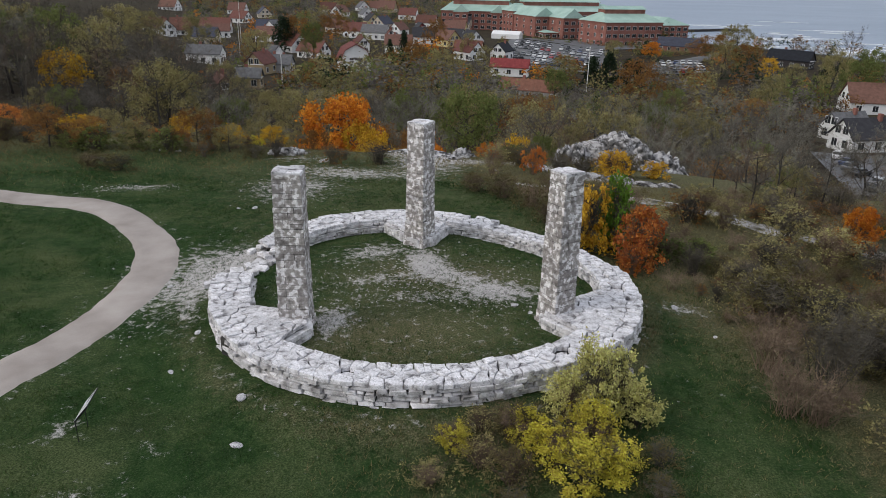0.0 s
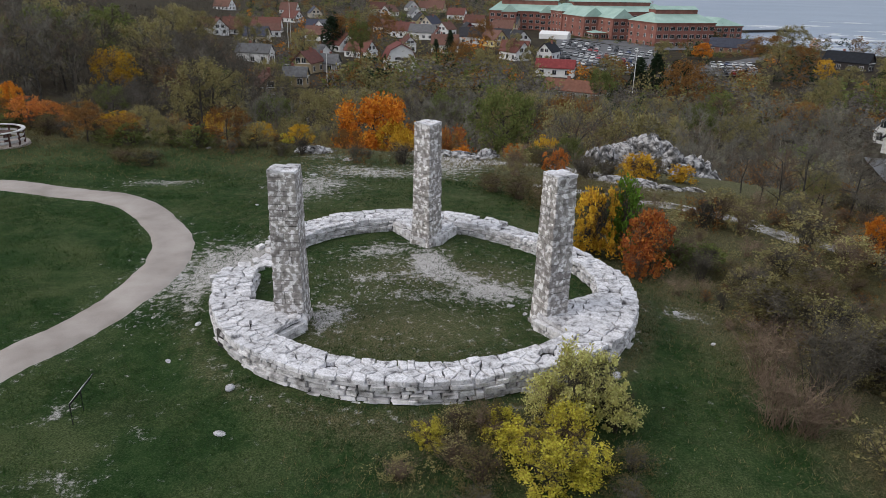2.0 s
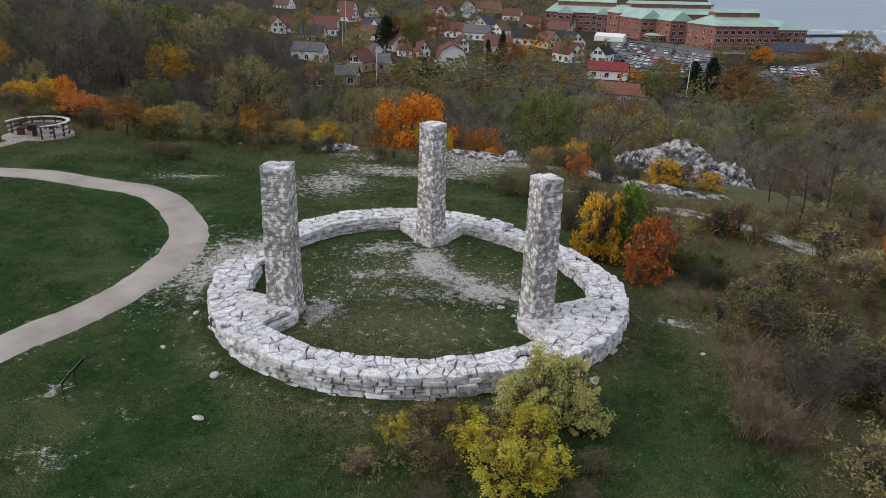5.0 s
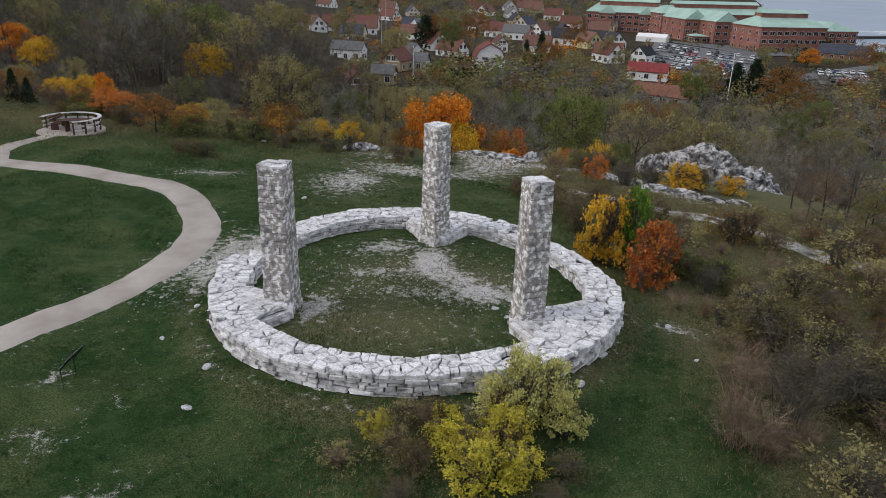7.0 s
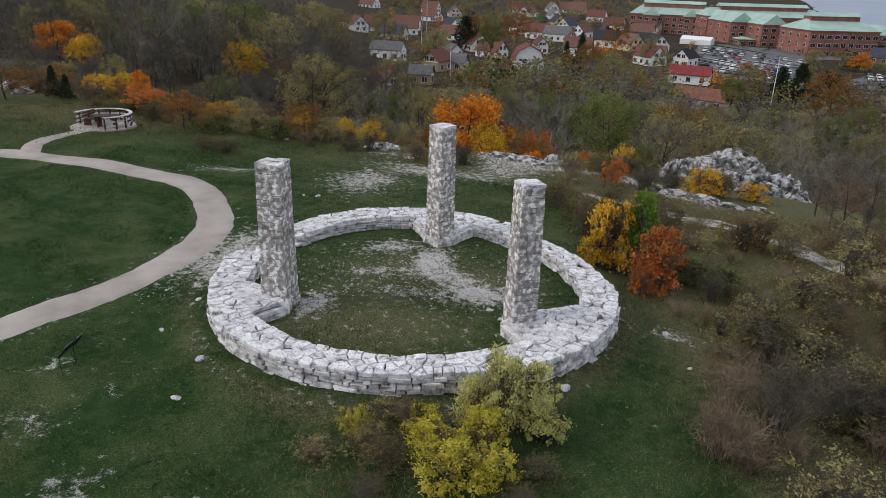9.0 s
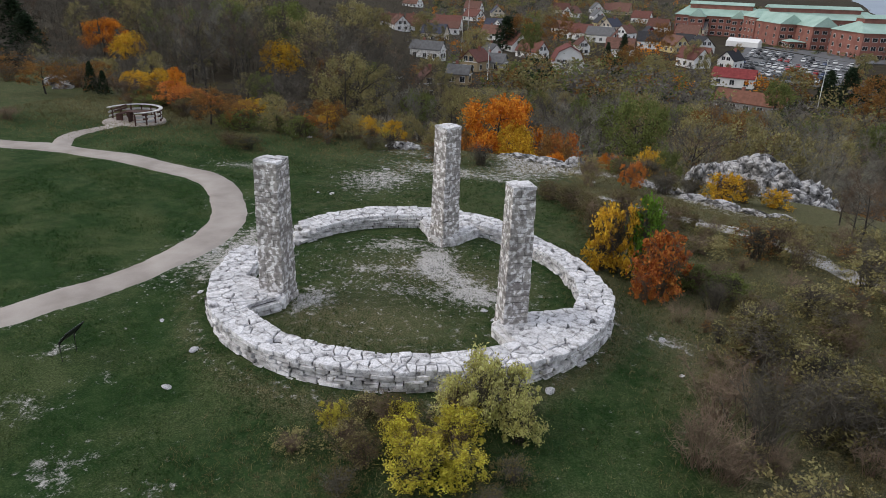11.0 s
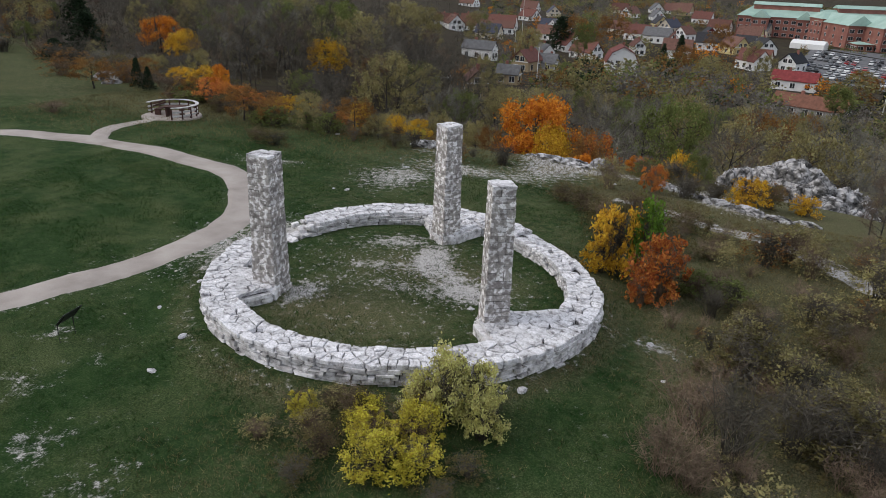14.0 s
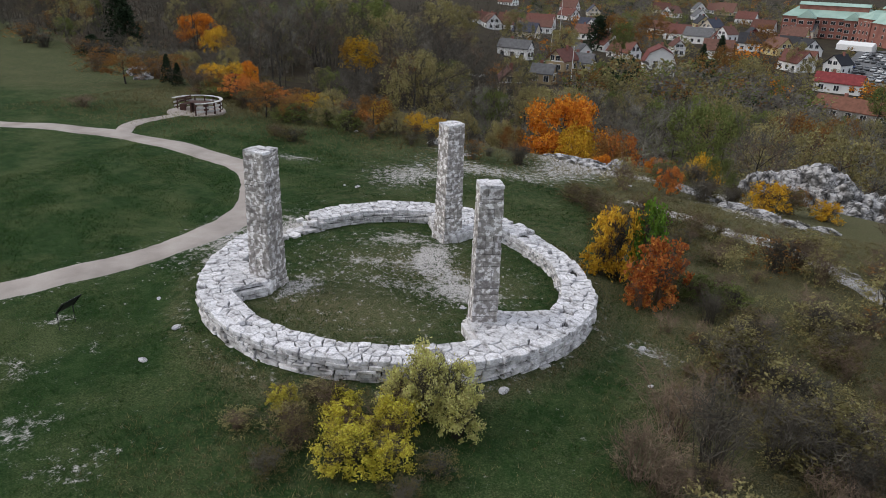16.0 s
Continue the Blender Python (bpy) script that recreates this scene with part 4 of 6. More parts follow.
def brush(seed, stems, count=3, branches=4, r0=0.006, thin_only=False):
    """Leafless twiggy bushes of unit height: thin stems fanning out of the ground."""
    r = np.random.default_rng(seed)
    vs, fs = [], []
    for _ in range(count):
        segs, fine = [], []
        for _ in range(stems):
            a, lean = r.uniform(0, 2 * math.pi), r.uniform(0.05, 0.55)
            b = np.array([r.normal(0, .07), r.normal(0, .07), -0.02])
            L = r.uniform(0.6, 1.05)
            m = b + np.array([math.cos(a) * lean * 0.45, math.sin(a) * lean * 0.45, 0.5]) * L
            t = b + np.array([math.cos(a) * lean, math.sin(a) * lean, 0.92]) * L
            segs += [[*b, *m, r0, r0 * 0.7], [*m, *t, r0 * 0.7, r0 * 0.25]]
            for _ in range(branches):
                s = r.uniform(0.15, 0.95)
                p = m + (t - m) * s
                q = p + (r.normal(0, 1, 3) * np.array([1, 1, 0.6]) + np.array([0, 0, 0.7])) * 0.11
                fine.append([*p, *q, r0 * 0.6, 0])
                p2 = p + (q - p) * 0.5
                fine.append([*p2, *(p2 + (r.normal(0, 1, 3) + np.array([0, 0, 0.5])) * 0.07), r0 * 0.5, 0])
        if thin_only:
            v, f = slivers(segs + fine)
        else:
            v, f = sticks(segs, 3)
            v2, f2 = slivers(fine)
            f = f.tolist() + (f2 + len(v)).tolist()
            v = np.concatenate([v, v2])
        vs.append(v)
        fs.append(f)
    return vs, fs


und = random.Random(9)
spots = []
while len(spots) < 650:
    az, D = und.uniform(-62, 46), 40 + 110 * und.random() ** 1.5
    x, y = CAM0[0] + 4 + D * math.sin(radians(az)), CAM0[1] + D * math.cos(radians(az))
    edge = float(np.interp(x, [-140, -100, -60, -34, -8, 5, 17, 30, 45], [46, 44, 41, 29, 25, 28, 29, 19, 10]))
    if y > edge + 0.5:
        s = min(und.uniform(1.6, 3.2), max(headroom(x, y), 0.8))
        spots.append((x, y, s, s * und.uniform(0.6, 1.0), und.uniform(0, 6.28)))
bv, bf = brush(31, 30, 4, 7, 0.009, True)
scatter("undergrowth", bv, bf, spots, TWIG, "tangled leafless brown undergrowth below the trees", "undergrowth")
spots2 = [(x + und.uniform(-3, 3), y + und.uniform(0, 4), s * 0.8, h * 0.75, a) for x, y, s, h, a in spots[::3]]
pv, pf = puffs(5, 160, 0.045, 4)
scatter("undergrowth_leaves", pv, pf, spots2, LEAF["heath"], "low olive-brown leafy undergrowth on the slope", "undergrowth")

spots = []
fw = random.Random(12)
while len(spots) < 620:
    az, D = fw.uniform(-64, 46), 110 + 900 * fw.random() ** 1.7
    x, y = CAM0[0] + 5 + D * math.sin(radians(az)), CAM0[1] + D * math.cos(radians(az))
    if (az < -40 and y < 56) or az > -17 or shore(x, y) > -30 or (az > 3 and 200 < D < 520 and fw.random() < 0.93) or (az > 12 and D > 380):
        continue
    if -17 < az and (D < 200 or fw.random() < 0.72):
        continue
    lim = np.interp(az, [-64, -45, -24, -16, 0, 12, 46], [-1.2, -0.5, -1.0, -2.2, -2.2, -3.4, -5.0])
    h = min(fw.uniform(3, 6.5) if az > -19 else fw.uniform(7, 13), 9.4 + D * math.tan(radians(lim)) - gz(x, y))
    h = min(h, headroom(x, y)) if D < 130 else h
    if h > 2.5:
        spots.append((x, y, h * fw.uniform(0.7, 1.1), h, fw.uniform(0, 6.28)))
fv, ff = [], []
for i in range(4):
    thick, thin, _ = branching(np.random.default_rng(500 + i), 1.0, 1.0, limbs=8, sub=4, twigs=6, trunk=0.014)
    v, f = slivers([[*t[:6], t[6] * 1.5, t[7]] for t in thick + thin])
    fv.append(v)
    ff.append(f)
half_way = len(spots) // 2
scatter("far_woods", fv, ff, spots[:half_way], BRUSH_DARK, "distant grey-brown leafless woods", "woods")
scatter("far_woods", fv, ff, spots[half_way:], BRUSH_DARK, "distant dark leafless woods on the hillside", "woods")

tv, tf = [], []
for i in range(4):
    thick, thin, _ = branching(np.random.default_rng(400 + i), 1.0, 1.0, limbs=8, sub=5, twigs=8, trunk=0.014)
    v, f = slivers(thick + thin)
    tv.append(v)
    tf.append(f)
# leafless crowns that fill the wooded slope
spots = []
while len(spots) < 90:
    x, y = fw.uniform(-135, -64), fw.uniform(40, 85)
    if y > 24 - 0.27 * x:
        h = fw.uniform(2.5, 5.5)
        spots.append((x, y, h, h, fw.uniform(0, 6.28)))
while len(spots) < 990:
    az, D = fw.uniform(-64, 46) if fw.random() < 0.75 else fw.uniform(-62, -16), 58 + 160 * fw.random() ** 1.2
    x, y = CAM0[0] + 5 + D * math.sin(radians(az)), CAM0[1] + D * math.cos(radians(az))
    edge = float(np.interp(x, [-140, -100, -60, -34, -8, 5, 17, 30, 45], [52, 50, 46, 36, 32, 36, 37, 25, 16]))
    if y < edge or any(math.hypot(x - a, y - b) < 8 for a, b in HOUSES_CLEAR) or (26 < az < 33 and 60 < D < 130):
        continue
    lim = float(np.interp(az, [-62, -43, -22, -15, 12, 18, 30, 46], [-2.0, -1.5, -2.0, -8.2, -8.4, -7.4, -8.6, -9.0]))
    h = min(fw.uniform(5, 11), 9.4 + D * math.tan(radians(lim)) - gz(x, y))
    h = min(h, headroom(x, y))
    if h > 1.6:
        spots.append((x, y, h * fw.uniform(0.8, 1.15), h, fw.uniform(0, 6.28)))
# western crowns take the darker twig colour in place of their deep shade
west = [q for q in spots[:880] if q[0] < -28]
scatter("woodland_west", tv, tf, west, BRUSH_DARK, "dense leafless woodland on the western slope, its inner shade put into darker twigs", "woods")
scatter("woodland", tv, tf, [q for q in spots[:880] if q[0] >= -28], TWIG, "dense leafless grey-brown woodland on the slope", "woods")
scatter("woodland_brown", tv, tf, spots[880:], TWIG_RED, "dense leafless brown woodland on the slope", "woods")

# gardens between the houses
HOUSE_SPOTS = []
HOUSE_SPOTS += [(-26.6, 229.4), (-53.8, 210.6), (-60.4, 304.5), (-114.5, 367.8), (-129.0, 363.3), (-91.0, 405.3), (-54.6, 413.6), (-40.2, 480.6)]
HOUSE_SPOTS += [(-51.1, 695.7), (-29.9, 374.3), (-18.7, 399.6), (-6.7, 410.0), (4.6, 362.9), (11.7, 375.8), (29.0, 283.2), (27.2, 233.8)]
HOUSE_SPOTS += [(28.3, 183.8), (16.3, 304.3), (146.4, 276.7), (121.2, 172.0), (87.5, 121.0), (119.9, 334.8), (-45.6, 137.5), (-76.7, 230.0)]
HOUSE_SPOTS += [(-49.5, 216.5), (-159.1, 597.1), (-92.3, 651.1), (-214.0, 596.3), (-82.1, 352.7), (-139.7, 356.6), (90.5, 134.0), (-58.9, 253.1)]
HOUSE_SPOTS += [(-54.3, 294.9), (-31.5, 308.6), (-65.7, 690.9), (-41.2, 674.3), (-21.8, 369.3), (-50.3, 227.8), (-130.6, 369.0), (-119.8, 394.2)]
HOUSE_SPOTS += [(-47.9, 171.6), (19.7, 466.3)]
HOUSE_SPOTS += [(-41.4, 384.5), (-31.1, 450.0), (-3.6, 352.6), (7.5, 341.6), (-51.3, 564.9), (-18.0, 558.9), (-73.8, 582.9), (-128.1, 482.9), (-106.9, 331.0), (-131.5, 346.1), (19.8, 350.1), (14.1, 421.0), (-86.0, 392.3), (-48.2, 280.7), (-14.7, 306.4), (15.3, 283.2), (-126.2, 544.5), (-3.2, 467.6)]
KINDS = ("olive", "olive", "olive", "olive", "haze", "haze", "haze", "green", "green", "rust", "rust", "fir", "haze", "orange")
gardens = {k: [] for k in KINDS}
n_garden = 0
while n_garden < 3000:
    az, D = fw.uniform(-19, 36) if n_garden % 3 else fw.uniform(-19, 10), 165 + 800 * fw.random() ** 1.3
    x, y = CAM0[0] + 5 + D * math.sin(radians(az)), CAM0[1] + D * math.cos(radians(az))
    n_garden += 1
    if shore(x, y) > -18 or (22 < x < 90 and 222 < y < 415) or (84 < x < 116 and 240 < y < 296) or (x > -5 and 395 < y < 500 and az < 22):
        continue
    dist = min(math.hypot(x - a, y - b) for a, b in HOUSE_SPOTS)
    if dist < 9:
        continue
    front = any(abs(math.degrees(math.atan2(x + 0.6 - 5, y + 19) - math.atan2(a + 0.6 - 5, b + 19))) < 1.7 and 0 < math.hypot(a, b + 19) - D < 45 for a, b in HOUSE_SPOTS)
    if front and fw.random() < 0.5:
        continue
    h = fw.uniform(0.9, 1.7) if front else fw.uniform(2.5, 6.5) + 4 * fw.random() ** 3
    kind = fw.choice(KINDS)
    if kind == "orange" and fw.random() < 0.6:
        kind = "olive"
    gardens[kind].append((x, y, h * fw.uniform(1.0, 1.5), h, fw.uniform(0, 6.28)))
# rows of shrubs and small trees round the car parks and before the brick building
for x0, y0, x1, y1, n in ((25, 262, 42, 398, 22), (62, 238, 86, 330, 20), (44, 402, 88, 352, 18), (86, 240, 95, 284, 9), (60, 236, 28, 258, 12), (90, 350, 124, 362, 14), (100, 300, 140, 345, 24), (92, 300, 118, 330, 12)):
    for i in range(n):
        t = (i + fw.uniform(0.1, 0.9)) / n
        h = fw.uniform(1.2, 3.6)
        gardens[fw.choice(("olive", "green", "olive", "fir", "rust"))].append((x0 + (x1 - x0) * t + fw.uniform(-2, 2), y0 + (y1 - y0) * t + fw.uniform(-2, 2), h * 1.3, h, fw.uniform(0, 6.28)))


def domes(seed, n, size, count):
    """Small rounded crowns of unit height, reaching down to the ground."""
    r = np.random.default_rng(seed)
    out = []
    for _ in range(count):
        lobes = []
        for _ in range(16):
            th, z = r.uniform(0, 2 * math.pi), r.uniform(0.15, 0.92)
            wide = 0.44 * math.sqrt(max(0.03, 1 - ((z - 0.42) / 0.58) ** 2)) * r.uniform(0.3, 1.05)
            lobes.append([wide * math.cos(th), wide * math.sin(th), z, r.uniform(0.7, 1.3)])
        out.append(leaf_cloud(r, n, np.array(lobes), 0.075, size))
    return [o[0] for o in out], [o[1] for o in out]


pv, pf = domes(18, 260, 0.042, 5)
for k, sp in gardens.items():
    scatter("garden_greenery", pv, pf, sp, LEAF[k], "hedges and small autumn trees in town gardens", "greenery")


def grass_patch(name, count, area, hmin, hmax, material, label, seed, keep):
    r = np.random.default_rng(seed)
    x = r.uniform(area[0], area[1], count * 3)
    y = r.uniform(area[2], area[3], count * 3)
    ok = keep(x, y, r)
    x, y = x[ok][:count], y[ok][:count]
    z = ground(x, y)
    n = len(x)
    blades = 4
    v = np.zeros((n, blades, 3, 3))
    for b in range(blades):
        a = r.uniform(0, 2 * math.pi, n)
        h = r.uniform(hmin, hmax, n)
        lean = r.normal(0, 0.7, (2, n)) * h
        w = 0.005 + h * 0.022
        bx, by = x + r.normal(0, 0.035, n), y + r.normal(0, 0.035, n)
        v[:, b, 0] = np.stack([bx - np.cos(a) * w, by - np.sin(a) * w, z - 0.02], -1)
        v[:, b, 1] = np.stack([bx + np.cos(a) * w, by + np.sin(a) * w, z - 0.02], -1)
        v[:, b, 2] = np.stack([bx + lean[0], by + lean[1], z + h], -1)
    v = v.reshape(-1, 3)
    return tagged(new(name, arr_mesh(name, v, np.arange(len(v)).reshape(-1, 3), material)), label, "grass", kind="stuff")


GRASS = mat("grass_blades", [(0.3, (0.012, 0.035, 0.007)), (0.5, (0.027, 0.063, 0.013)), (0.7, (0.062, 0.086, 0.027))], 0.7, 0.8, 0.0, 9.0, island=0.9, spec=0.05)
STRAW = mat("dry_grass_blades", [(0.3, (0.085, 0.08, 0.034)), (0.5, (0.16, 0.13, 0.062)), (0.7, (0.21, 0.18, 0.095))], 0.6, 0.85, 0.0, 9.0, island=0.9, spec=0.05)


def off_wall(x, y):
    a = np.degrees(np.arctan2(y - CY, x - CX))
    rr = np.hypot(x - CX, y - CY)
    clear = (rr > np.interp(a, RO_A, RO_V) + 0.08) | (rr < np.interp(a, RO_A, RI_V) - 0.1) | ((a > 154) & (a < 178))
    path = to_line(x, y, PATH_LINE) > 0.98
    return clear & path


grass_patch("grass", 60000, (-24, 9, -18, 17), 0.03, 0.10, GRASS, "short damp green grass across the hilltop", 3, lambda x, y, r: off_wall(x, y) & (np.sin(x * 1.3 + 2 * np.sin(y * .8)) + np.sin(y * 1.7 + x * .4) + r.normal(0, 0.9, len(x)) > -0.3))
grass_patch("dry_grass", 42000, (-3, 24, -17, 20), 0.04, 0.13, STRAW, "tall withered straw-coloured grass on the slope", 4, lambda x, y, r: off_wall(x, y) & ((x + 0.25 * y + r.normal(0, 1.6, len(x)) > 7.5) | (np.hypot(x - 1, y + 7) + r.normal(0, 1, len(x)) < 3.4) | (np.abs(np.hypot(x - CX, y - CY) - 7.0) < 0.35)))
grass_patch("far_grass", 20000, (-40, 12, 14, 30), 0.06, 0.22, STRAW, "withered grass along the edge of the hilltop", 6, lambda x, y, r: off_wall(x, y) & (y - 0.1 * x + r.normal(0, 3, len(x)) > 20))

# shrubs on the near slope
sh = random.Random(33)
for i, (v, f) in enumerate(zip(*brush(51, 52, 4, 12, 0.0058))):
    UNIT[("brush", i)] = arr_mesh("branchwork", v, f, BRUSH if i % 2 else BRUSH_DARK)


def leaf_bush_mesh(kind, variant, n, size, spread=0.05):
    """Leaves in loose sprays round an open, uneven dome."""
    rng = np.random.default_rng(variant * 13 + len(kind))
    lobes = []
    for _ in range(64):
        th, z = rng.uniform(0, 2 * math.pi), rng.uniform(0.1, 0.97)
        wide = 0.52 * math.sqrt(max(0.03, 1 - ((z - 0.38) / 0.64) ** 2)) * (1 + 0.28 * math.sin(2 * th + variant * 2.1) + 0.16 * math.sin(5 * th + 4 * z))
        q = rng.uniform(0.35, 1.1)
        lobes.append([wide * q * math.cos(th), wide * q * math.sin(th), z * rng.uniform(0.86, 1.1), rng.choice((0.5, 0.9, 1.5))])
    v, f = leaf_cloud(rng, n, np.array(lobes), spread, size)
    v[:, 2] = np.maximum(v[:, 2], 0.02)
    UNIT[("bush_" + kind, variant)] = arr_mesh("foliage", v, f, LEAF[kind])


for k in ("lime", "gold", "yellow", "red", "vivid", "green", "rust", "heath", "olive"):
    for var in range(2):
        leaf_bush_mesh(k, var, {"lime": 5200, "gold": 5200, "yellow": 3200, "red": 2800, "vivid": 3600, "green": 2000, "rust": 1000, "heath": 1700, "olive": 1500}[k], 0.024 if k in ("lime", "gold") else 0.032 if k in ("yellow", "red", "green", "vivid") else 0.022)


def shrub(kind, x, y, h, w, label, variant=0, stems=0, sparse=False):
    ob = thing("shrub", pose(x, y, gz(x, y), 0, 0, sh.uniform(0, 360)), label, "shrub", "shrubs on the hilltop")
    ob.scale = (w, w, h)
    child("branchwork", UNIT[("brush", stems)], ob)
    if kind:
        child("foliage", UNIT[("bush_" + kind, variant)], ob)
    return ob


WALL_BUSH, GRASS_BUSH = "bushy shrub with pale yellow-green leaves against the wall", "low shrub with golden yellow-green leaves in the grass"
for kind, x, y, h, w, label, var, st in (
        ("lime", 3.45, -4.9, 1.85, 1.35, WALL_BUSH, 0, 0), ("lime", 4.1, -4.6, 1.6, 1.2, WALL_BUSH, 1, 2), ("lime", 2.85, -5.1, 1.15, 1.1, WALL_BUSH, 1, 1), ("lime", 4.45, -5.2, 1.05, 1.1, WALL_BUSH, 0, 2),
        ("gold", 3.2, -6.1, 1.15, 1.3, GRASS_BUSH, 0, 1), ("gold", 2.3, -6.6, 1.0, 1.3, GRASS_BUSH, 1, 1), ("gold", 2.75, -7.3, 0.95, 1.4, GRASS_BUSH, 0, 2), ("gold", 3.55, -6.9, 0.85, 1.1, GRASS_BUSH, 1, 0), ("gold", 1.75, -5.9, 0.75, 0.9, GRASS_BUSH, 0, 3)):
    shrub(kind, x, y, h, w, label, var, st)
for x, y, h, w in ((0.7, -6.7, 0.7, 1.1), (1.3, -7.3, 0.8, 1.2), (-0.4, -7.2, 0.5, 1.0), (0.8, -5.7, 0.6, 1.0), (1.2, -8.2, 0.55, 1.1), (4.6, -6.6, 0.6, 1.0), (4.3, -7.6, 0.5, 1.0)):
    shrub(sh.choice(("heath", "olive")), x, y, h, w, "low straggling olive-brown scrub in the grass", sh.randrange(2), sh.randrange(4))
shrub("heath", 1.5, -5.9, 0.9, 1.3, "small scrubby olive-brown bush in the grass", 0, 3)
shrub("gold", 0.15, -6.2, 0.7, 0.8, "small scrubby yellowing bush in the grass", 1, 3)
shrub("yellow", 5.7, 6.3, 2.7, 1.75, "upright bush with deep yellow autumn leaves", 0, 0)
shrub("yellow", 5.2, 5.9, 1.4, 1.2, "upright bush with deep yellow autumn leaves", 1, 2)
shrub("vivid", 6.75, 6.6, 3.0, 1.5, "narrow bright green bush among autumn shrubs", 0, 0)
shrub("red", 7.4, 5.2, 2.4, 2.0, "bush with orange-red autumn leaves", 0, 1)
shrub("red", 6.9, 4.5, 1.2, 1.1, "bush with orange-red autumn leaves", 1, 3)
shrub("", 10.0, -3.3, 2.5, 2.7, "large leafless brown shrub with fanning stems", 0, 0)
shrub("", 9.0, -2.2, 1.8, 2.2, "large leafless brown shrub with fanning stems", 0, 1)
shrub("", 11.4, -2.0, 1.9, 2.3, "large leafless brown shrub with fanning stems", 0, 2)
shrub("", 8.6, -4.3, 1.5, 2.0, "large leafless brown shrub with fanning stems", 0, 1)
placed = 0
while placed < 130:
    x, y = sh.uniform(7.0, 24), sh.uniform(-10, 24)
    if math.hypot(x - CX, y - CY) < 8.3 or float(to_line(np.array(x), np.array(y), SIDE_LINE)) < 1.0 or x + 0.2 * y < 8.2 or (x < 10.5 and y < -5.5) or (y > 15 and sh.random() < 0.85):
        continue
    h = sh.uniform(0.5, 1.8) * (1 if x > 10 else 0.7)
    k = sh.choice(("", "", "", "heath", "heath", "olive", "olive", "rust", "green"))
    shrub(k, x, y, h, h * sh.uniform(1.1, 1.7), "leafless twiggy brown shrub on the grassy slope" if not k else "scrubby brown-leaved shrub on the grassy slope", sh.randrange(2), sh.randrange(4))
    placed += 1
for kind, x, y, h, w in (("yellow", 10.5, 22.0, 1.6, 1.9), ("yellow", 13.5, 23.2, 1.1, 1.4), ("red", 5.6, 20.6, 1.6, 1.2), ("olive", 3.2, 20.0, 1.8, 1.8)):
    shrub(kind, x, y, h, w, "bush with thinning orange-yellow autumn leaves", 0, 1)
for x, y in ((15.0, 12.4), (15.9, 12.1), (16.8, 12.2), (17.4, 11.9)):
    shrub("rust", x, y, 0.7, 1.6, "low reddish-brown thicket beside the stony trail", 0, 1)
scrub = {"stems": [], "heath": [], "olive": []}
while sum(map(len, scrub.values())) < 330:
    x, y = sh.uniform(7.0, 26), sh.uniform(-11, 20)
    if math.hypot(x - CX, y - CY) < 8.6 or float(to_line(np.array(x), np.array(y), SIDE_LINE)) < 1.0 or x + 0.2 * y < 8.6 or (x < 10.5 and y < -5.5) or y - 0.4 * x > 11:
        continue
    h = sh.uniform(0.3, 1.0)
    scrub[sh.choice(("stems", "stems", "heath", "olive"))].append((x, y, h * sh.uniform(1.2, 1.9), h, sh.uniform(0, 6.28)))
bv, bf = brush(61, 34, 4, 9, 0.007, True)
scatter("scrub", bv, bf, scrub["stems"], BRUSH, "low tangled leafless brown scrub on the grassy slope", "scrub")
pv, pf = domes(62, 420, 0.03, 4)
for k in ("heath", "olive"):
    scatter("scrub_leaves", pv, pf, scrub[k], LEAF[k], "low olive-brown leafy scrub on the grassy slope", "scrub")
placed = 0
while placed < 44:
    x = sh.uniform(-34, 9)
    y = float(np.interp(x, [-34, -20, -8, 5, 9], [27.5, 25.5, 22.5, 25, 24])) + sh.gauss(0, 1.6) - 0.5
    if -2.5 < x < 4 and y < 26.5:
        continue
    h = sh.uniform(0.5, 1.4)
    k = sh.choice(("heath", "heath", "rust", "green", ""))
    shrub(k, x, y, h, h * sh.uniform(1.3, 2.0), "low olive-brown bush at the edge of the hilltop", sh.randrange(2), sh.randrange(4))
    placed += 1
for x, y, h, w in ((4.2, 12.0, 1.2, 1.9), (5.5, 13.5, 1.3, 2.0), (3.2, 13.6, 1.1, 2.2), (6.4, 11.0, 1.5, 1.8), (1.9, 15.0, 0.9, 2.2), (7.4, 9.6, 1.3, 1.6), (4.6, 9.6, 1.1, 1.4), (7.8, 13.0, 1.2, 1.8), (-17.0, 17.5, 0.9, 2.2), (-18.6, 18.2, 0.8, 1.8)):
    shrub("heath", x, y, h, w, "dense dark olive bush with small withered leaves", sh.randrange(2), sh.randrange(4))


for x, y, h, w in ((-52, 33, 1.6, 4.0), (-47, 35, 2.2, 5.0), (-56, 38, 1.8, 4.5), (-62, 41, 2.0, 5.0), (-44, 33, 2.0, 4.0), (-40, 31.5, 1.6, 3.5), (-68, 44, 2.2, 5.0), (-74, 44, 1.8, 4.5), (-36, 18.0, 0.9, 2.6), (-80, 46, 2.4, 5.5), (-37, 31, 1.8, 3.6)):
    shrub(sh.choice(("rust", "heath", "rust", "")), x, y, h, w, "broad rusty brown thicket at the edge of the grass", sh.randrange(2), sh.randrange(4))
for x, y, h, w in ((-9.0, 29.0, 1.6, 2.6), (-11.5, 29.5, 1.8, 2.8), (-6.0, 29.5, 1.6, 2.4), (-14.5, 29.0, 1.7, 2.4), (-20.5, 29.5, 1.9, 2.8)):
    shrub("rust", x, y, h, w, "rusty brown thicket at the hill edge", sh.randrange(2), sh.randrange(4))


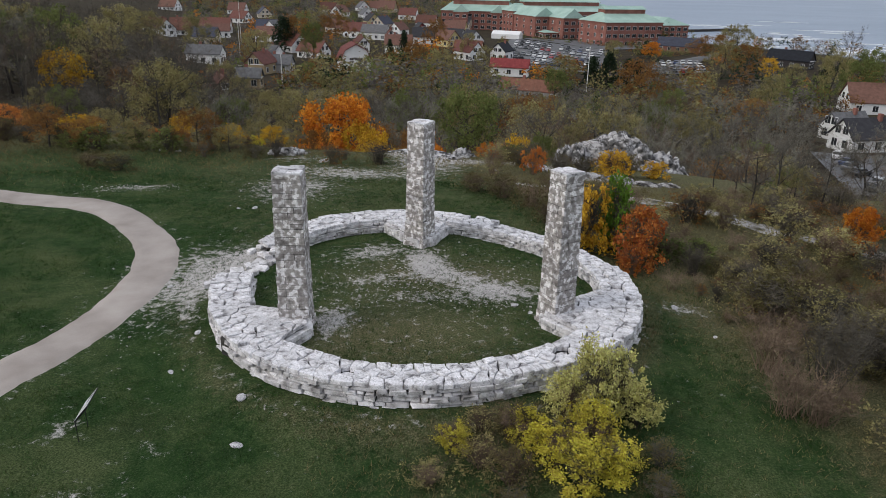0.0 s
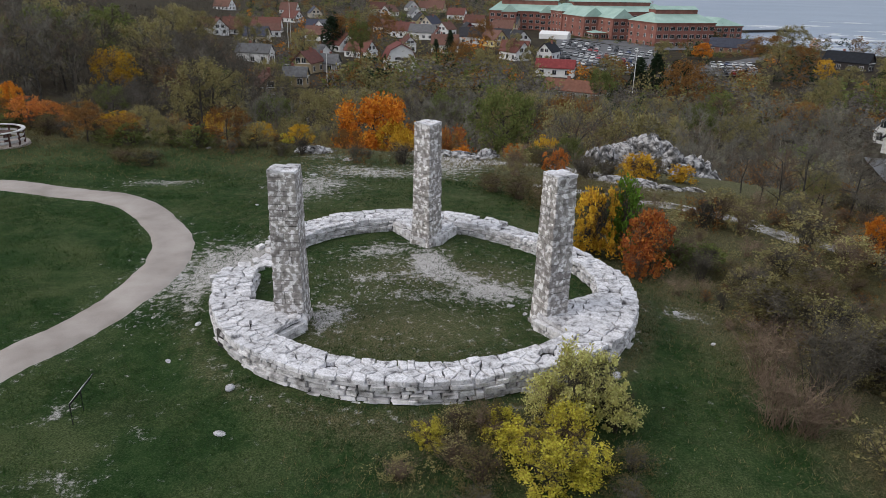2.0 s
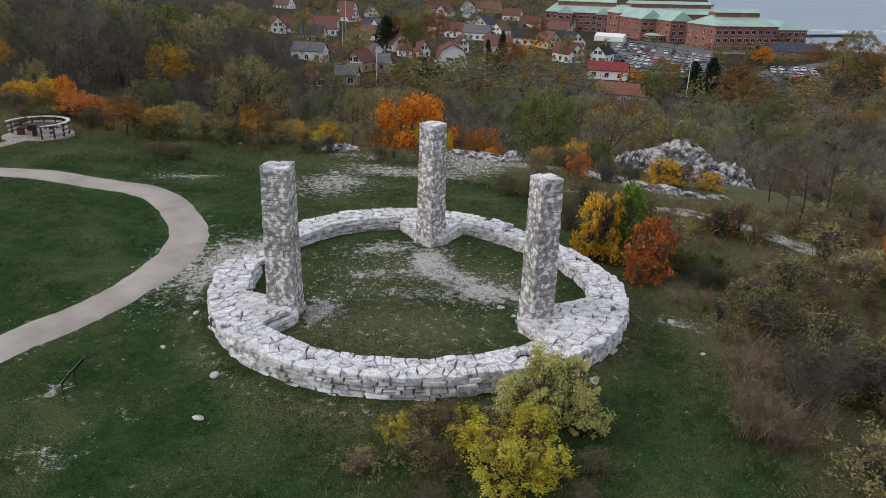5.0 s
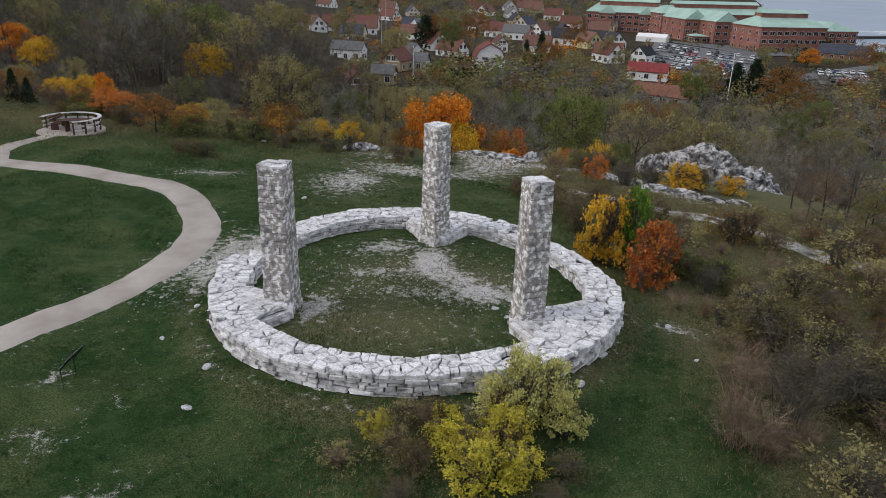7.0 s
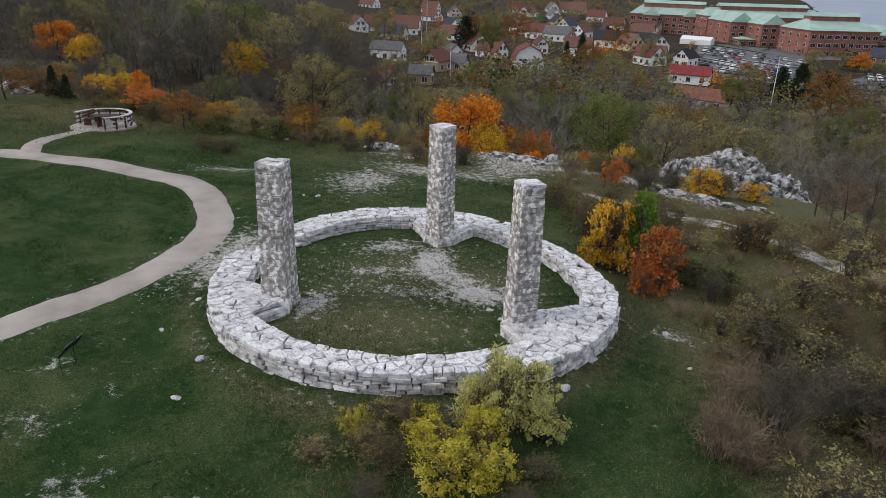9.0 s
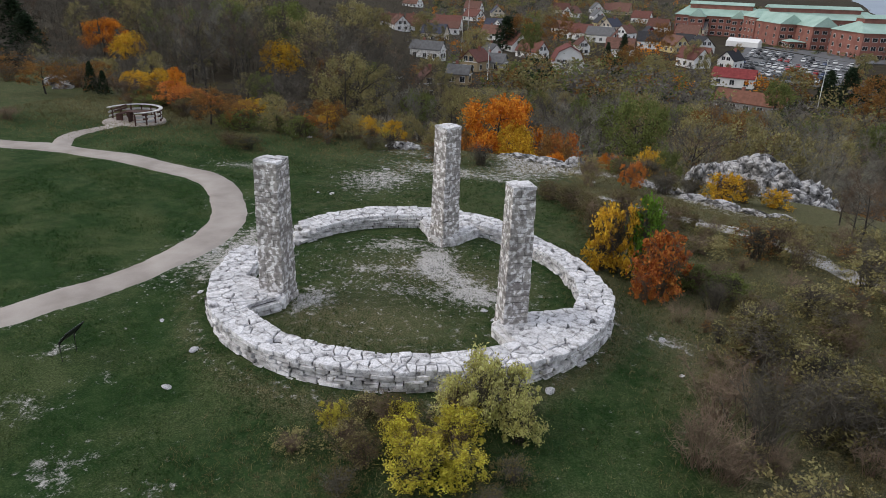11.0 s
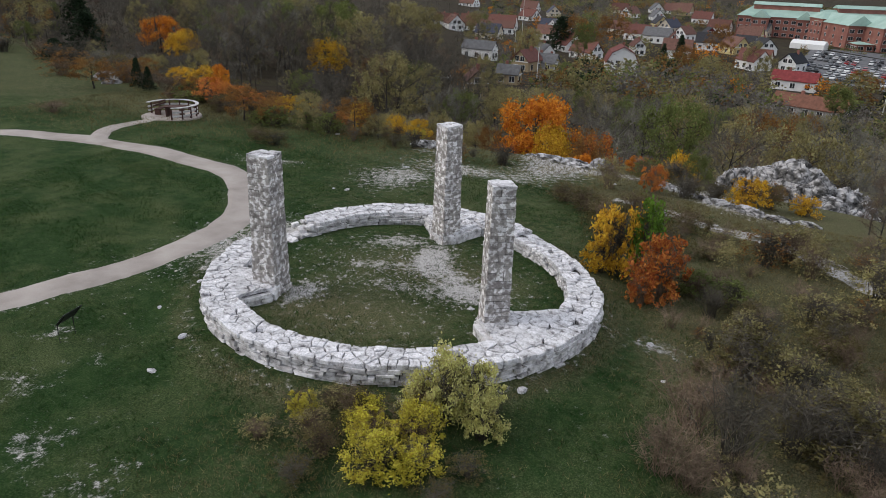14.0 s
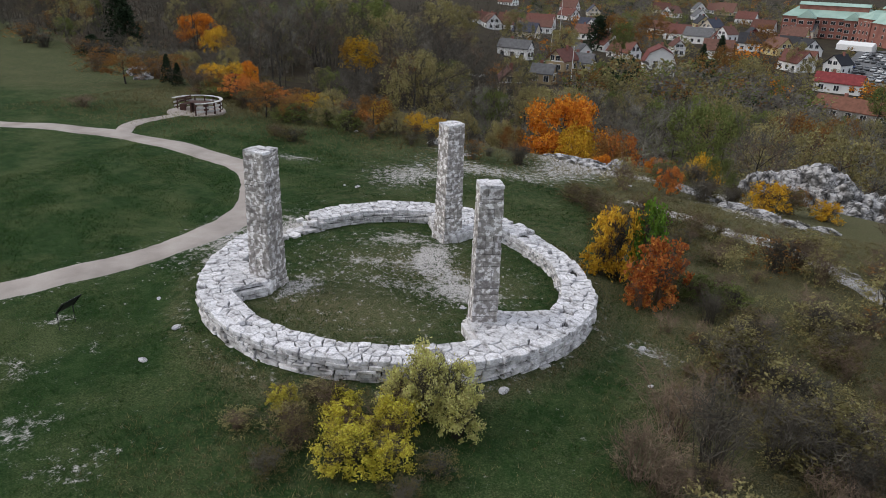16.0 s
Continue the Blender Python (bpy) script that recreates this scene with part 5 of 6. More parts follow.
# ---- rocks ----
def rock_mesh(seed, sub=5, strata=1.0):
    bm = bmesh.new()
    bmesh.ops.create_icosphere(bm, subdivisions=sub, radius=1.0)
    off = Vector((seed * 7.3, seed * 3.1, seed * 1.7))
    for v in bm.verts:
        p = v.co.copy()
        d = noise.fractal(p * 1.1 + off, 1.0, 2.1, 5) * 0.17
        cell = noise.voronoi(p * 2.6 + off)[0]
        d -= 0.16 * max(0.0, 0.22 - (cell[1] - cell[0])) / 0.22
        cell = noise.voronoi(Vector((p.x * 4, p.y * 4, p.z * 9)) + off)[0]
        d -= 0.08 * strata * max(0.0, 0.16 - (cell[1] - cell[0])) / 0.16
        d += noise.fractal(p * 7.0 + off, 0.8, 2.0, 3) * 0.02
        v.co = p * (1 + d)
        v.co.z = max(v.co.z, -0.9)
    return bm_mesh("rock", bm, ROCK)


ROCKS = [rock_mesh(i + 1, 6 if i == 0 else 5) for i in range(4)]


def rock(name, i, x, y, z, sx, sy, sz, yaw, label):
    ob = new(name, ROCKS[i])
    ob.matrix_basis = stretch(pose(x, y, z, 0, 0, yaw), sx, sy, sz)
    return tagged(ob, label, "rock")


rock("rock_outcrop", 0, 13.3, 32.3, -4.6, 4.4, 2.4, 3.25, -14, "large fissured pale grey limestone outcrop at the hill edge")
rock("rock_outcrop", 1, 16.9, 32.0, -5.2, 2.4, 1.8, 2.7, 20, "fissured pale grey limestone outcrop beside a larger one")
rock("rock_outcrop", 3, 15.6, 30.6, -5.6, 2.6, 1.6, 2.2, -30, "fissured pale grey limestone outcrop beside a larger one")
rock("rock_outcrop", 2, 10.2, 32.6, -4.7, 1.9, 1.6, 2.9, 60, "fissured pale grey limestone outcrop beside a larger one")
rock("rock_outcrop", 3, -0.9, 25.6, -2.0, 3.3, 1.7, 0.85, -4, "low flat limestone outcrop in the turf")
rock("rock_outcrop", 1, 1.7, 26.3, -2.1, 1.1, 0.8, 1.0, 30, "low pale limestone outcrop in the turf")
rock("rock_outcrop", 2, -9.0, 23.4, -1.35, 1.5, 1.0, 0.85, 10, "low pale limestone outcrop in the turf")
rock("rock_outcrop", 3, -6.6, 21.3, -1.35, 0.9, 0.6, 0.6, 70, "low pale limestone outcrop in the turf")
for i, (x, y, s) in enumerate(((6.0, 23.2, 1.0), (7.6, 22.3, 0.9), (9.0, 21.2, 1.0), (10.5, 20.3, 1.1), (12.0, 19.8, 0.9), (13.4, 20.4, 0.8))):
    rock("rock_ledge", i % 3 + 1, x, y, gz(x, y) - 0.1, s, s * 0.6, 0.42 * s, -35 + 20 * (i % 3), "low limestone ledge breaking out of the slope")
rock("rock_outcrop", 1, -46.4, 33.2, gz(-46.4, 33.2) + 0.05, 1.3, 0.8, 0.85, 25, "pale limestone outcrop at the far edge of the grass")
rock("rock_outcrop", 3, -44.3, 31.6, gz(-44.3, 31.6), 1.0, 0.6, 0.4, 70, "low pale limestone outcrop at the far edge of the grass")
ls = random.Random(6)
PEBBLES = [me.copy() for me in ROCKS]
for me in PEBBLES:
    me.materials[0] = LIME_CAP
for x, y, s in ((-4.91, -4.55, 0.34), (-4.65, -6.1, 0.3), (7.6, 1.6, 0.32), (-7.6, 16.7, 0.4), (4.85, -3.1, 0.35), (-8.2, 11.0, 0.3), (-8.9, 10.9, 0.22), (-6.9, -1.4, 0.22), (-9.0, 2.4, 0.2), (2.2, 0.3, 0.25), (2.6, -0.2, 0.2), (-7.1, -3.1, 0.2), (8.2, -0.4, 0.18), (-16.4, 22.9, 0.6), (-15.5, 22.7, 0.5), (3.4, 21.2, 0.3), (-12.2, -9.6, 0.35), (-10.8, -11.3, 0.4)):
    ob = new("loose_stone", PEBBLES[ls.randrange(1, 4)])
    ob.matrix_basis = stretch(pose(x, y, gz(x, y) + 0.02, ls.uniform(-8, 8), ls.uniform(-8, 8), ls.uniform(0, 360)), s * 0.5, s * 0.36, s * 0.15)
    tagged(ob, "pale loose limestone lying in the grass", "stone", "loose stones in the grass")
chips = Joined()
for _ in range(2600):
    cx, cy, sx, sy = ls.choice(((-0.6, 3.6, 1.0, 1.3), (0.5, 2.5, 1.7, 0.9), (1.6, 1.0, 1.3, 0.9), (-2.0, 2.3, 1.8, 0.7), (-0.5, 0.9, 2.2, 0.6), (-7.6, 3.6, 1.2, 2.6), (-8.6, 1.5, 0.9, 2.2), (-7.0, 14.5, 2.2, 2.2), (-5.0, 18.0, 3.5, 1.5), (9.5, 21.0, 3.0, 1.4), (-10.2, -11.3, 1.2, 1.6), (-3.3, -0.9, 0.5, 0.8), (-14.6, 14.1, 1.8, 0.5)))
    x, y = ls.gauss(cx, sx * 0.7), ls.gauss(cy, sy * 0.7)
    if not bool(off_wall(np.array([x]), np.array([y]))[0]):
        continue
    s = ls.uniform(0.015, 0.04) * (2.0 if ls.random() < 0.06 else 1)
    chips.add(*STONES_RAW[ls.randrange(10)], stretch(pose(x, y, gz(x, y) + s * 0.1, 0, 0, ls.uniform(0, 180)), s * 1.3, s, s * 0.6))
tagged(new("stone_chips", chips.mesh("stone_chips", CHIP)), "scattered white limestone chips on bare ground", "gravel", kind="stuff")


# ---- sign and viewpoint ----
STEEL = mat("dark_painted_steel", [(0.3, (0.012, 0.012, 0.013)), (0.7, (0.03, 0.03, 0.032))], 8, 0.5, 0.1, 60)
PANEL = mat("pale_sign_panel", [(0.3, (0.55, 0.57, 0.6)), (0.7, (0.68, 0.70, 0.72))], 3, 0.3, 0.0, 20, fine=0.1)
GREYWOOD = mat("weathered_grey_wood", [(0.3, (0.38, 0.37, 0.36)), (0.7, (0.58, 0.57, 0.56))], 3, 0.85, 0.3, 40, vary=0.3)
DARKWOOD = mat("dark_stained_wood", [(0.3, (0.045, 0.022, 0.018)), (0.7, (0.09, 0.045, 0.035))], 3, 0.8, 0.3, 40)
sx0, sy0 = -8.22, -5.62
sign = thing("information_sign", pose(sx0, sy0, gz(sx0, sy0), 0, 0, 97), "slanted information board on two dark steel posts in the grass", "sign")
sign.scale = (0.8, 0.8, 0.8)
for u in (-0.38, 0.38):
    bm = bmesh.new()
    tube(bm, [(u, 0, -0.15), (u, 0, 0.66), (u, -0.02, 0.70), (u, -0.38, 1.12)], [0.022] * 4, 8)
    part("post", bm, STEEL, sign)
tilt = pose(0, -0.225, 0.97, 49.4, 0, 180)
board = part("board", boxed(-0.48, 0.48, -0.31, 0.31, -0.012, 0.012, bevel=0.006), STEEL, sign, "dark steel backing", tilt)
part("panel", boxed(-0.455, 0.455, -0.285, 0.285, 0.013, 0.019), PANEL, sign, "pale printed panel", tilt)
for i, (a, b, c, d) in enumerate(((-0.40, -0.02, 0.19, 0.24), (-0.40, 0.0, 0.12, 0.145), (-0.40, -0.03, 0.07, 0.095), (-0.40, -0.01, 0.02, 0.045), (0.08, 0.40, -0.2, 0.2))):
    part("print", boxed(a, b, c, d, 0.0195, 0.021), STEEL if i < 4 else GREYWOOD, sign, "printed block", tilt)
vx, vy = -28.3, 21.4
vz = gz(vx, vy)
bm = bmesh.new()
bmesh.ops.create_cone(bm, cap_ends=True, segments=40, radius1=2.1, radius2=2.05, depth=0.3)
tagged(new("pavement", bm_mesh("pavement", bm, GRAVEL)), "round gravel viewpoint floor", "pavement", kind="structure").matrix_basis = pose(vx, vy, vz - 0.06)
rail = thing("railing", pose(vx, vy, vz + 0.05), "curved weathered grey timber railing round a gravel viewpoint", "railing")
A_R = np.radians(np.linspace(-48, 192, 22))
for a in A_R[::2]:
    part("post", boxed(-0.05, 0.05, -0.05, 0.05, -0.3, 0.86, bevel=0.01), DARKWOOD, rail, "dark timber post", pose(1.8 * math.cos(a), 1.8 * math.sin(a), 0, 0, 0, math.degrees(a)))
for z, w, h in ((0.86, 0.24, 0.05), (0.55, 0.05, 0.13), (0.28, 0.05, 0.13)):
    for a, b in zip(A_R, A_R[1:]):
        p, q = Vector((1.8 * math.cos(a), 1.8 * math.sin(a), z)), Vector((1.8 * math.cos(b), 1.8 * math.sin(b), z))
        part("rail", boxed(-(q - p).length / 2 - 0.02, (q - p).length / 2 + 0.02, -w / 2, w / 2, -h / 2, h / 2, bevel=0.008), GREYWOOD, rail, "", Matrix.Translation((p + q) / 2) @ pose(0, 0, 0, 0, 0, math.degrees(math.atan2(q.y - p.y, q.x - p.x))))
bench = thing("bench", pose(vx - 1.0, vy + 0.3, vz + 0.09, 0, 0, 100), "dark brown timber bench inside the viewpoint railing", "bench")
for k in range(3):
    part("seat_slat", boxed(-0.8, 0.8, -0.22 + 0.15 * k, -0.09 + 0.15 * k, 0.42, 0.46, bevel=0.006), DARKWOOD, bench)
for k in range(2):
    part("back_slat", boxed(-0.8, 0.8, 0.24, 0.28, 0.58 + 0.17 * k, 0.70 + 0.17 * k, bevel=0.006), DARKWOOD, bench)
for u in (-0.65, 0.65):
    part("leg", boxed(u - 0.05, u + 0.05, -0.2, 0.27, 0, 0.42, bevel=0.008), DARKWOOD, bench)
table = thing("picnic_table", pose(vx + 0.5, vy - 0.2, vz + 0.09, 0, 0, 20), "dark brown timber table inside the viewpoint railing", "table")
for k in range(4):
    part("board", boxed(-0.75, 0.75, -0.4 + 0.2 * k, -0.22 + 0.2 * k, 0.70, 0.75, bevel=0.006), DARKWOOD, table)
for u in (-0.5, 0.5):
    part("leg", boxed(u - 0.05, u + 0.05, -0.35, 0.35, 0, 0.70, bevel=0.01), DARKWOOD, table)

# ---- town ----
WALLC = {"white": (0.80, 0.80, 0.79), "tan": (0.36, 0.28, 0.17), "cream": (0.60, 0.53, 0.42), "yellow": (0.55, 0.45, 0.22), "dkred": (0.13, 0.02, 0.02), "grey": (0.36, 0.35, 0.34), "dark": (0.05, 0.045, 0.045), "brick": (0.27, 0.13, 0.10)}
ROOFC = {"red": (0.16, 0.068, 0.055), "dkred": (0.15, 0.045, 0.04), "rust": (0.165, 0.085, 0.066), "brown": (0.13, 0.06, 0.045), "slate": (0.06, 0.065, 0.09), "dark": (0.04, 0.04, 0.045), "grey": (0.14, 0.14, 0.145), "black": (0.018, 0.02, 0.026), "brightred": (0.22, 0.045, 0.05), "orange": (0.19, 0.085, 0.06)}
WALLM = {k: mat("render_" + k, [(0.3, tuple(0.85 * c for c in v)), (0.7, v)], 0.6, 0.9, 0.2, 8, fine=0.15, vary=0.1) for k, v in WALLC.items()}
ROOFM = {k: mat("roof_tiles_" + k, [(0.3, tuple(0.7 * c for c in v)), (0.7, tuple(1.1 * c for c in v))], 1.2, 0.85, 0.4, 6, fine=0.4, vary=0.2) for k, v in ROOFC.items()}
GLASS = mat("window_glass", [(0.3, (0.02, 0.023, 0.027)), (0.7, (0.035, 0.04, 0.045))], 2, 0.08, 0.0, 10, spec=0.6)
TRIM = mat("white_trim", [(0.3, (0.70, 0.70, 0.69)), (0.7, (0.78, 0.78, 0.77))], 2, 0.7, 0.0, 10, fine=0.1)
BRICK = mat("red_brick", [(0.3, (0.20, 0.085, 0.068)), (0.7, (0.31, 0.14, 0.11))], 0.3, 0.9, 0.2, 5, fine=0.3)
COPPER = mat("green_copper_roof", [(0.3, (0.27, 0.40, 0.34)), (0.7, (0.38, 0.52, 0.46))], 0.15, 0.7, 0.1, 1.5, fine=0.25)
ASPHALT = mat("asphalt", [(0.3, (0.095, 0.096, 0.10)), (0.7, (0.16, 0.16, 0.165))], 0.3, 0.9, 0.1, 4)


def prism(bm, prof, y0, y1):
    """A closed profile in x and z drawn out along y."""
    a = [bm.verts.new((x, y0, z)) for x, z in prof]
    b = [bm.verts.new((x, y1, z)) for x, z in prof]
    bm.faces.new(a)
    bm.faces.new(b[::-1])
    for i in range(len(prof)):
        j = (i + 1) % len(prof)
        bm.faces.new((a[j], a[i], b[i], b[j]))


def window(parent, m, w=1.35, h=1.5):
    fr = part("window", boxed(-w / 2 - 0.09, w / 2 + 0.09, -0.04, 0.06, -h / 2 - 0.09, h / 2 + 0.09), TRIM, parent, "white window frame", m)
    part("pane", boxed(-w / 2, -0.04, -0.055, -0.041, -h / 2, h / 2), GLASS, fr, "dark glass")
    part("pane", boxed(0.04, w / 2, -0.055, -0.041, -h / 2, h / 2), GLASS, fr, "dark glass")


COLOUR = {"dkred": "dark red", "brightred": "bright red"}


def house(x, y, yaw, w, d, storeys, roof, wall_c, style):
    g = gz(x, y)
    eave, rise = 2.7 * max(storeys - (0.5 if storeys > 1.3 else 0), 1) + 0.5, w * 0.5
    ob = thing("house", pose(x, y, g - 0.4, 0, 0, yaw), f"{COLOUR.get(wall_c, wall_c)} house with a {COLOUR.get(roof, roof)} tiled roof in the town", "house", "houses of the town")
    hw, hd = w / 2, d / 2
    prof = [(-hw, 0), (hw, 0), (hw, eave)] + ([(hw * 0.72, eave + rise * 0.62)] if style == "mansard" else []) + [(0, eave + rise)] + ([(-hw * 0.72, eave + rise * 0.62)] if style == "mansard" else []) + [(-hw, eave)]
    bm = bmesh.new()
    prism(bm, prof, -hd, hd)
    part("wall", bm, WALLM[wall_c], ob)
    upper = [p for p in prof if p[1] > 1]
    out = [(upper[0][0] + 0.35, upper[0][1] - 0.3), *upper[1:-1], (upper[-1][0] - 0.35, upper[-1][1] - 0.3)]
    out = [(px, pz + 0.06) for px, pz in out]
    bm = bmesh.new()
    prism(bm, out + [(px, pz + 0.24) for px, pz in out[::-1]], -hd - 0.4, hd + 0.4)
    bmesh.ops.recalc_face_normals(bm, faces=bm.faces[:])
    rf = part("roof", bm, ROOFM[roof], ob, f"{COLOUR.get(roof, roof)} tiled roof")
    part("chimney", boxed(-0.4, 0.4, -0.35, 0.35, 0, 1.5, bevel=0.03), BRICK, rf, "brick chimney", pose(0.5, hd * 0.3, eave + rise - 0.4))
    part("barge_board", boxed(-hw - 0.2, hw + 0.2, -0.05, 0.05, -0.12, 0.12), TRIM, ob, "white trim", pose(0, -hd - 0.06, eave - 0.1))
    n = 2 if w > 5 else 1
    for fl in range(2 if storeys > 1.4 else 1):
        for k in range(n):
            u = (k - (n - 1) / 2) * w * (0.42 if fl == 0 else 0.30)
            window(ob, pose(u, -hd - 0.03, 1.9 + 2.7 * fl))
        for side in (-1, 1):
            m = max(2, int(d / 3.5))
            if fl == 0 or eave > 5:
                for k in range(m):
                    window(ob, pose(side * (hw + 0.03), (k - (m - 1) / 2) * d / m, 1.9 + 2.7 * fl, 0, 0, 90 * side))
    return ob


house(-26.6, 229.4, 14, 10.0, 11, 2, "dkred", "white", "mansard")
house(-53.8, 210.6, -12, 6.4, 10, 1.7, "red", "tan", "gable")
house(-60.4, 304.5, 40, 9.0, 11, 1.6, "red", "white", "gable")
house(-114.5, 367.8, 101, 6.5, 18, 1.2, "rust", "white", "gable")
house(-129.0, 363.3, 94, 7.1, 14, 1.5, "brown", "white", "gable")
house(-91.0, 405.3, 92, 8.3, 17, 1.5, "slate", "tan", "gable")
house(-54.6, 413.6, 47, 7.7, 15, 1.6, "rust", "cream", "gable")
house(-40.2, 480.6, 25, 8.8, 10, 1.6, "dark", "yellow", "gable")
house(-51.1, 695.7, 84, 11.4, 15, 1.4, "rust", "white", "gable")
house(-29.9, 374.3, 74, 7.6, 14, 1.3, "grey", "white", "gable")
house(-18.7, 399.6, -28, 7.4, 10, 1.8, "rust", "white", "gable")
house(-6.7, 410.0, 16, 6.2, 9, 1.8, "dark", "dkred", "gable")
house(4.6, 362.9, 34, 6.7, 11, 1.6, "slate", "white", "gable")
house(11.7, 375.8, 58, 6.3, 12, 1.4, "dark", "white", "gable")
house(29.0, 283.2, -26, 6.3, 10, 1.8, "black", "white", "gable")
house(27.2, 233.8, 76, 4.9, 13, 1.6, "brightred", "white", "gable")
house(28.3, 183.8, 62, 5.0, 18, 1, "orange", "grey", "gable")
house(16.3, 304.3, 72, 5.2, 12, 1.1, "orange", "cream", "gable")
house(146.4, 276.7, 44, 6.9, 17, 1.2, "black", "dark", "gable")
house(121.0, 173.0, -98, 9.0, 17, 1.6, "rust", "white", "gable")
house(87.5, 121.0, -78, 6.8, 12, 1.5, "dark", "white", "gable")
house(119.9, 334.8, 61, 7.2, 20, 0.9, "slate", "brick", "gable")
house(-45.6, 137.5, 26, 4.8, 8, 1.9, "brown", "tan", "gable")
house(-76.7, 230.0, 82, 5.1, 12, 1.3, "grey", "white", "gable")
house(-49.5, 216.5, 82, 5.1, 9, 1.0, "grey", "grey", "gable")
house(-159.1, 597.1, 84, 11.2, 14, 1.5, "rust", "white", "gable")
house(-92.3, 651.1, 88, 10.8, 14, 1.5, "brown", "cream", "gable")
house(-214.0, 596.3, 79, 12.5, 14, 1.5, "rust", "white", "gable")
house(-82.1, 352.7, 82, 7.9, 11, 1.6, "rust", "white", "gable")
house(-139.7, 356.6, 100, 7.1, 12, 1.6, "brown", "white", "gable")
house(90.5, 134.0, -70, 5.6, 9, 1.5, "grey", "white", "gable")
house(-58.9, 253.1, 42, 4.9, 8, 1.3, "grey", "white", "gable")
house(-54.3, 294.9, 20, 4.6, 7, 1.5, "grey", "white", "gable")
house(-31.5, 308.6, 20, 5.3, 9, 1.9, "brown", "white", "gable")
house(-65.7, 690.9, 25, 11.4, 10, 1.6, "grey", "white", "gable")
house(-41.2, 674.3, 78, 14.4, 16, 1.4, "rust", "tan", "gable")
house(-21.8, 369.3, 8, 4.4, 10, 1.7, "red", "white", "gable")
house(-50.3, 227.8, 21, 2.8, 5, 1.0, "grey", "white", "gable")
house(-130.6, 369.0, 99, 9.9, 10, 1.7, "brown", "white", "gable")
house(-119.8, 394.2, 96, 10.4, 16, 1.4, "red", "white", "gable")
house(-47.9, 171.6, 89, 4.2, 6, 1.0, "grey", "tan", "gable")
house(19.7, 466.3, 68, 7.8, 12, 1.3, "grey", "cream", "gable")

house(-41.4, 384.5, 75, 8.4, 12.2, 1.3, "red", "white", "gable")
house(-31.1, 450.0, -25, 8.8, 12.8, 1.7, "slate", "cream", "gable")
house(-3.6, 352.6, 88, 8.2, 12.0, 1.3, "dark", "white", "gable")
house(7.5, 341.6, 35, 8.2, 11.9, 1.7, "rust", "yellow", "gable")
house(-51.3, 564.9, 20, 9.5, 13.7, 1.5, "grey", "white", "gable")
house(-18.0, 558.9, 75, 9.5, 13.6, 1.3, "red", "white", "gable")
house(-73.8, 582.9, -25, 9.6, 13.9, 1.7, "rust", "white", "gable")
house(-128.1, 482.9, 60, 9.1, 13.1, 1.5, "red", "white", "gable")
house(-106.9, 331.0, 88, 8.2, 11.9, 1.3, "slate", "cream", "gable")
house(-131.5, 346.1, 35, 8.3, 12.1, 1.7, "brown", "white", "gable")
house(19.8, 350.1, 20, 8.2, 12.0, 1.5, "dark", "white", "gable")
house(14.1, 421.0, 75, 8.6, 12.5, 1.3, "rust", "yellow", "gable")
house(-86.0, 392.3, -25, 8.5, 12.4, 1.7, "grey", "white", "gable")
house(-48.2, 280.7, 60, 7.8, 11.4, 1.5, "red", "white", "gable")
house(-14.7, 306.4, 88, 8.0, 11.6, 1.3, "rust", "white", "gable")
house(15.3, 283.2, 35, 7.8, 11.4, 1.7, "red", "white", "gable")
house(-126.2, 544.5, 20, 9.5, 13.6, 1.5, "slate", "cream", "gable")
house(-3.2, 467.6, 75, 8.9, 12.9, 1.3, "brown", "white", "gable")


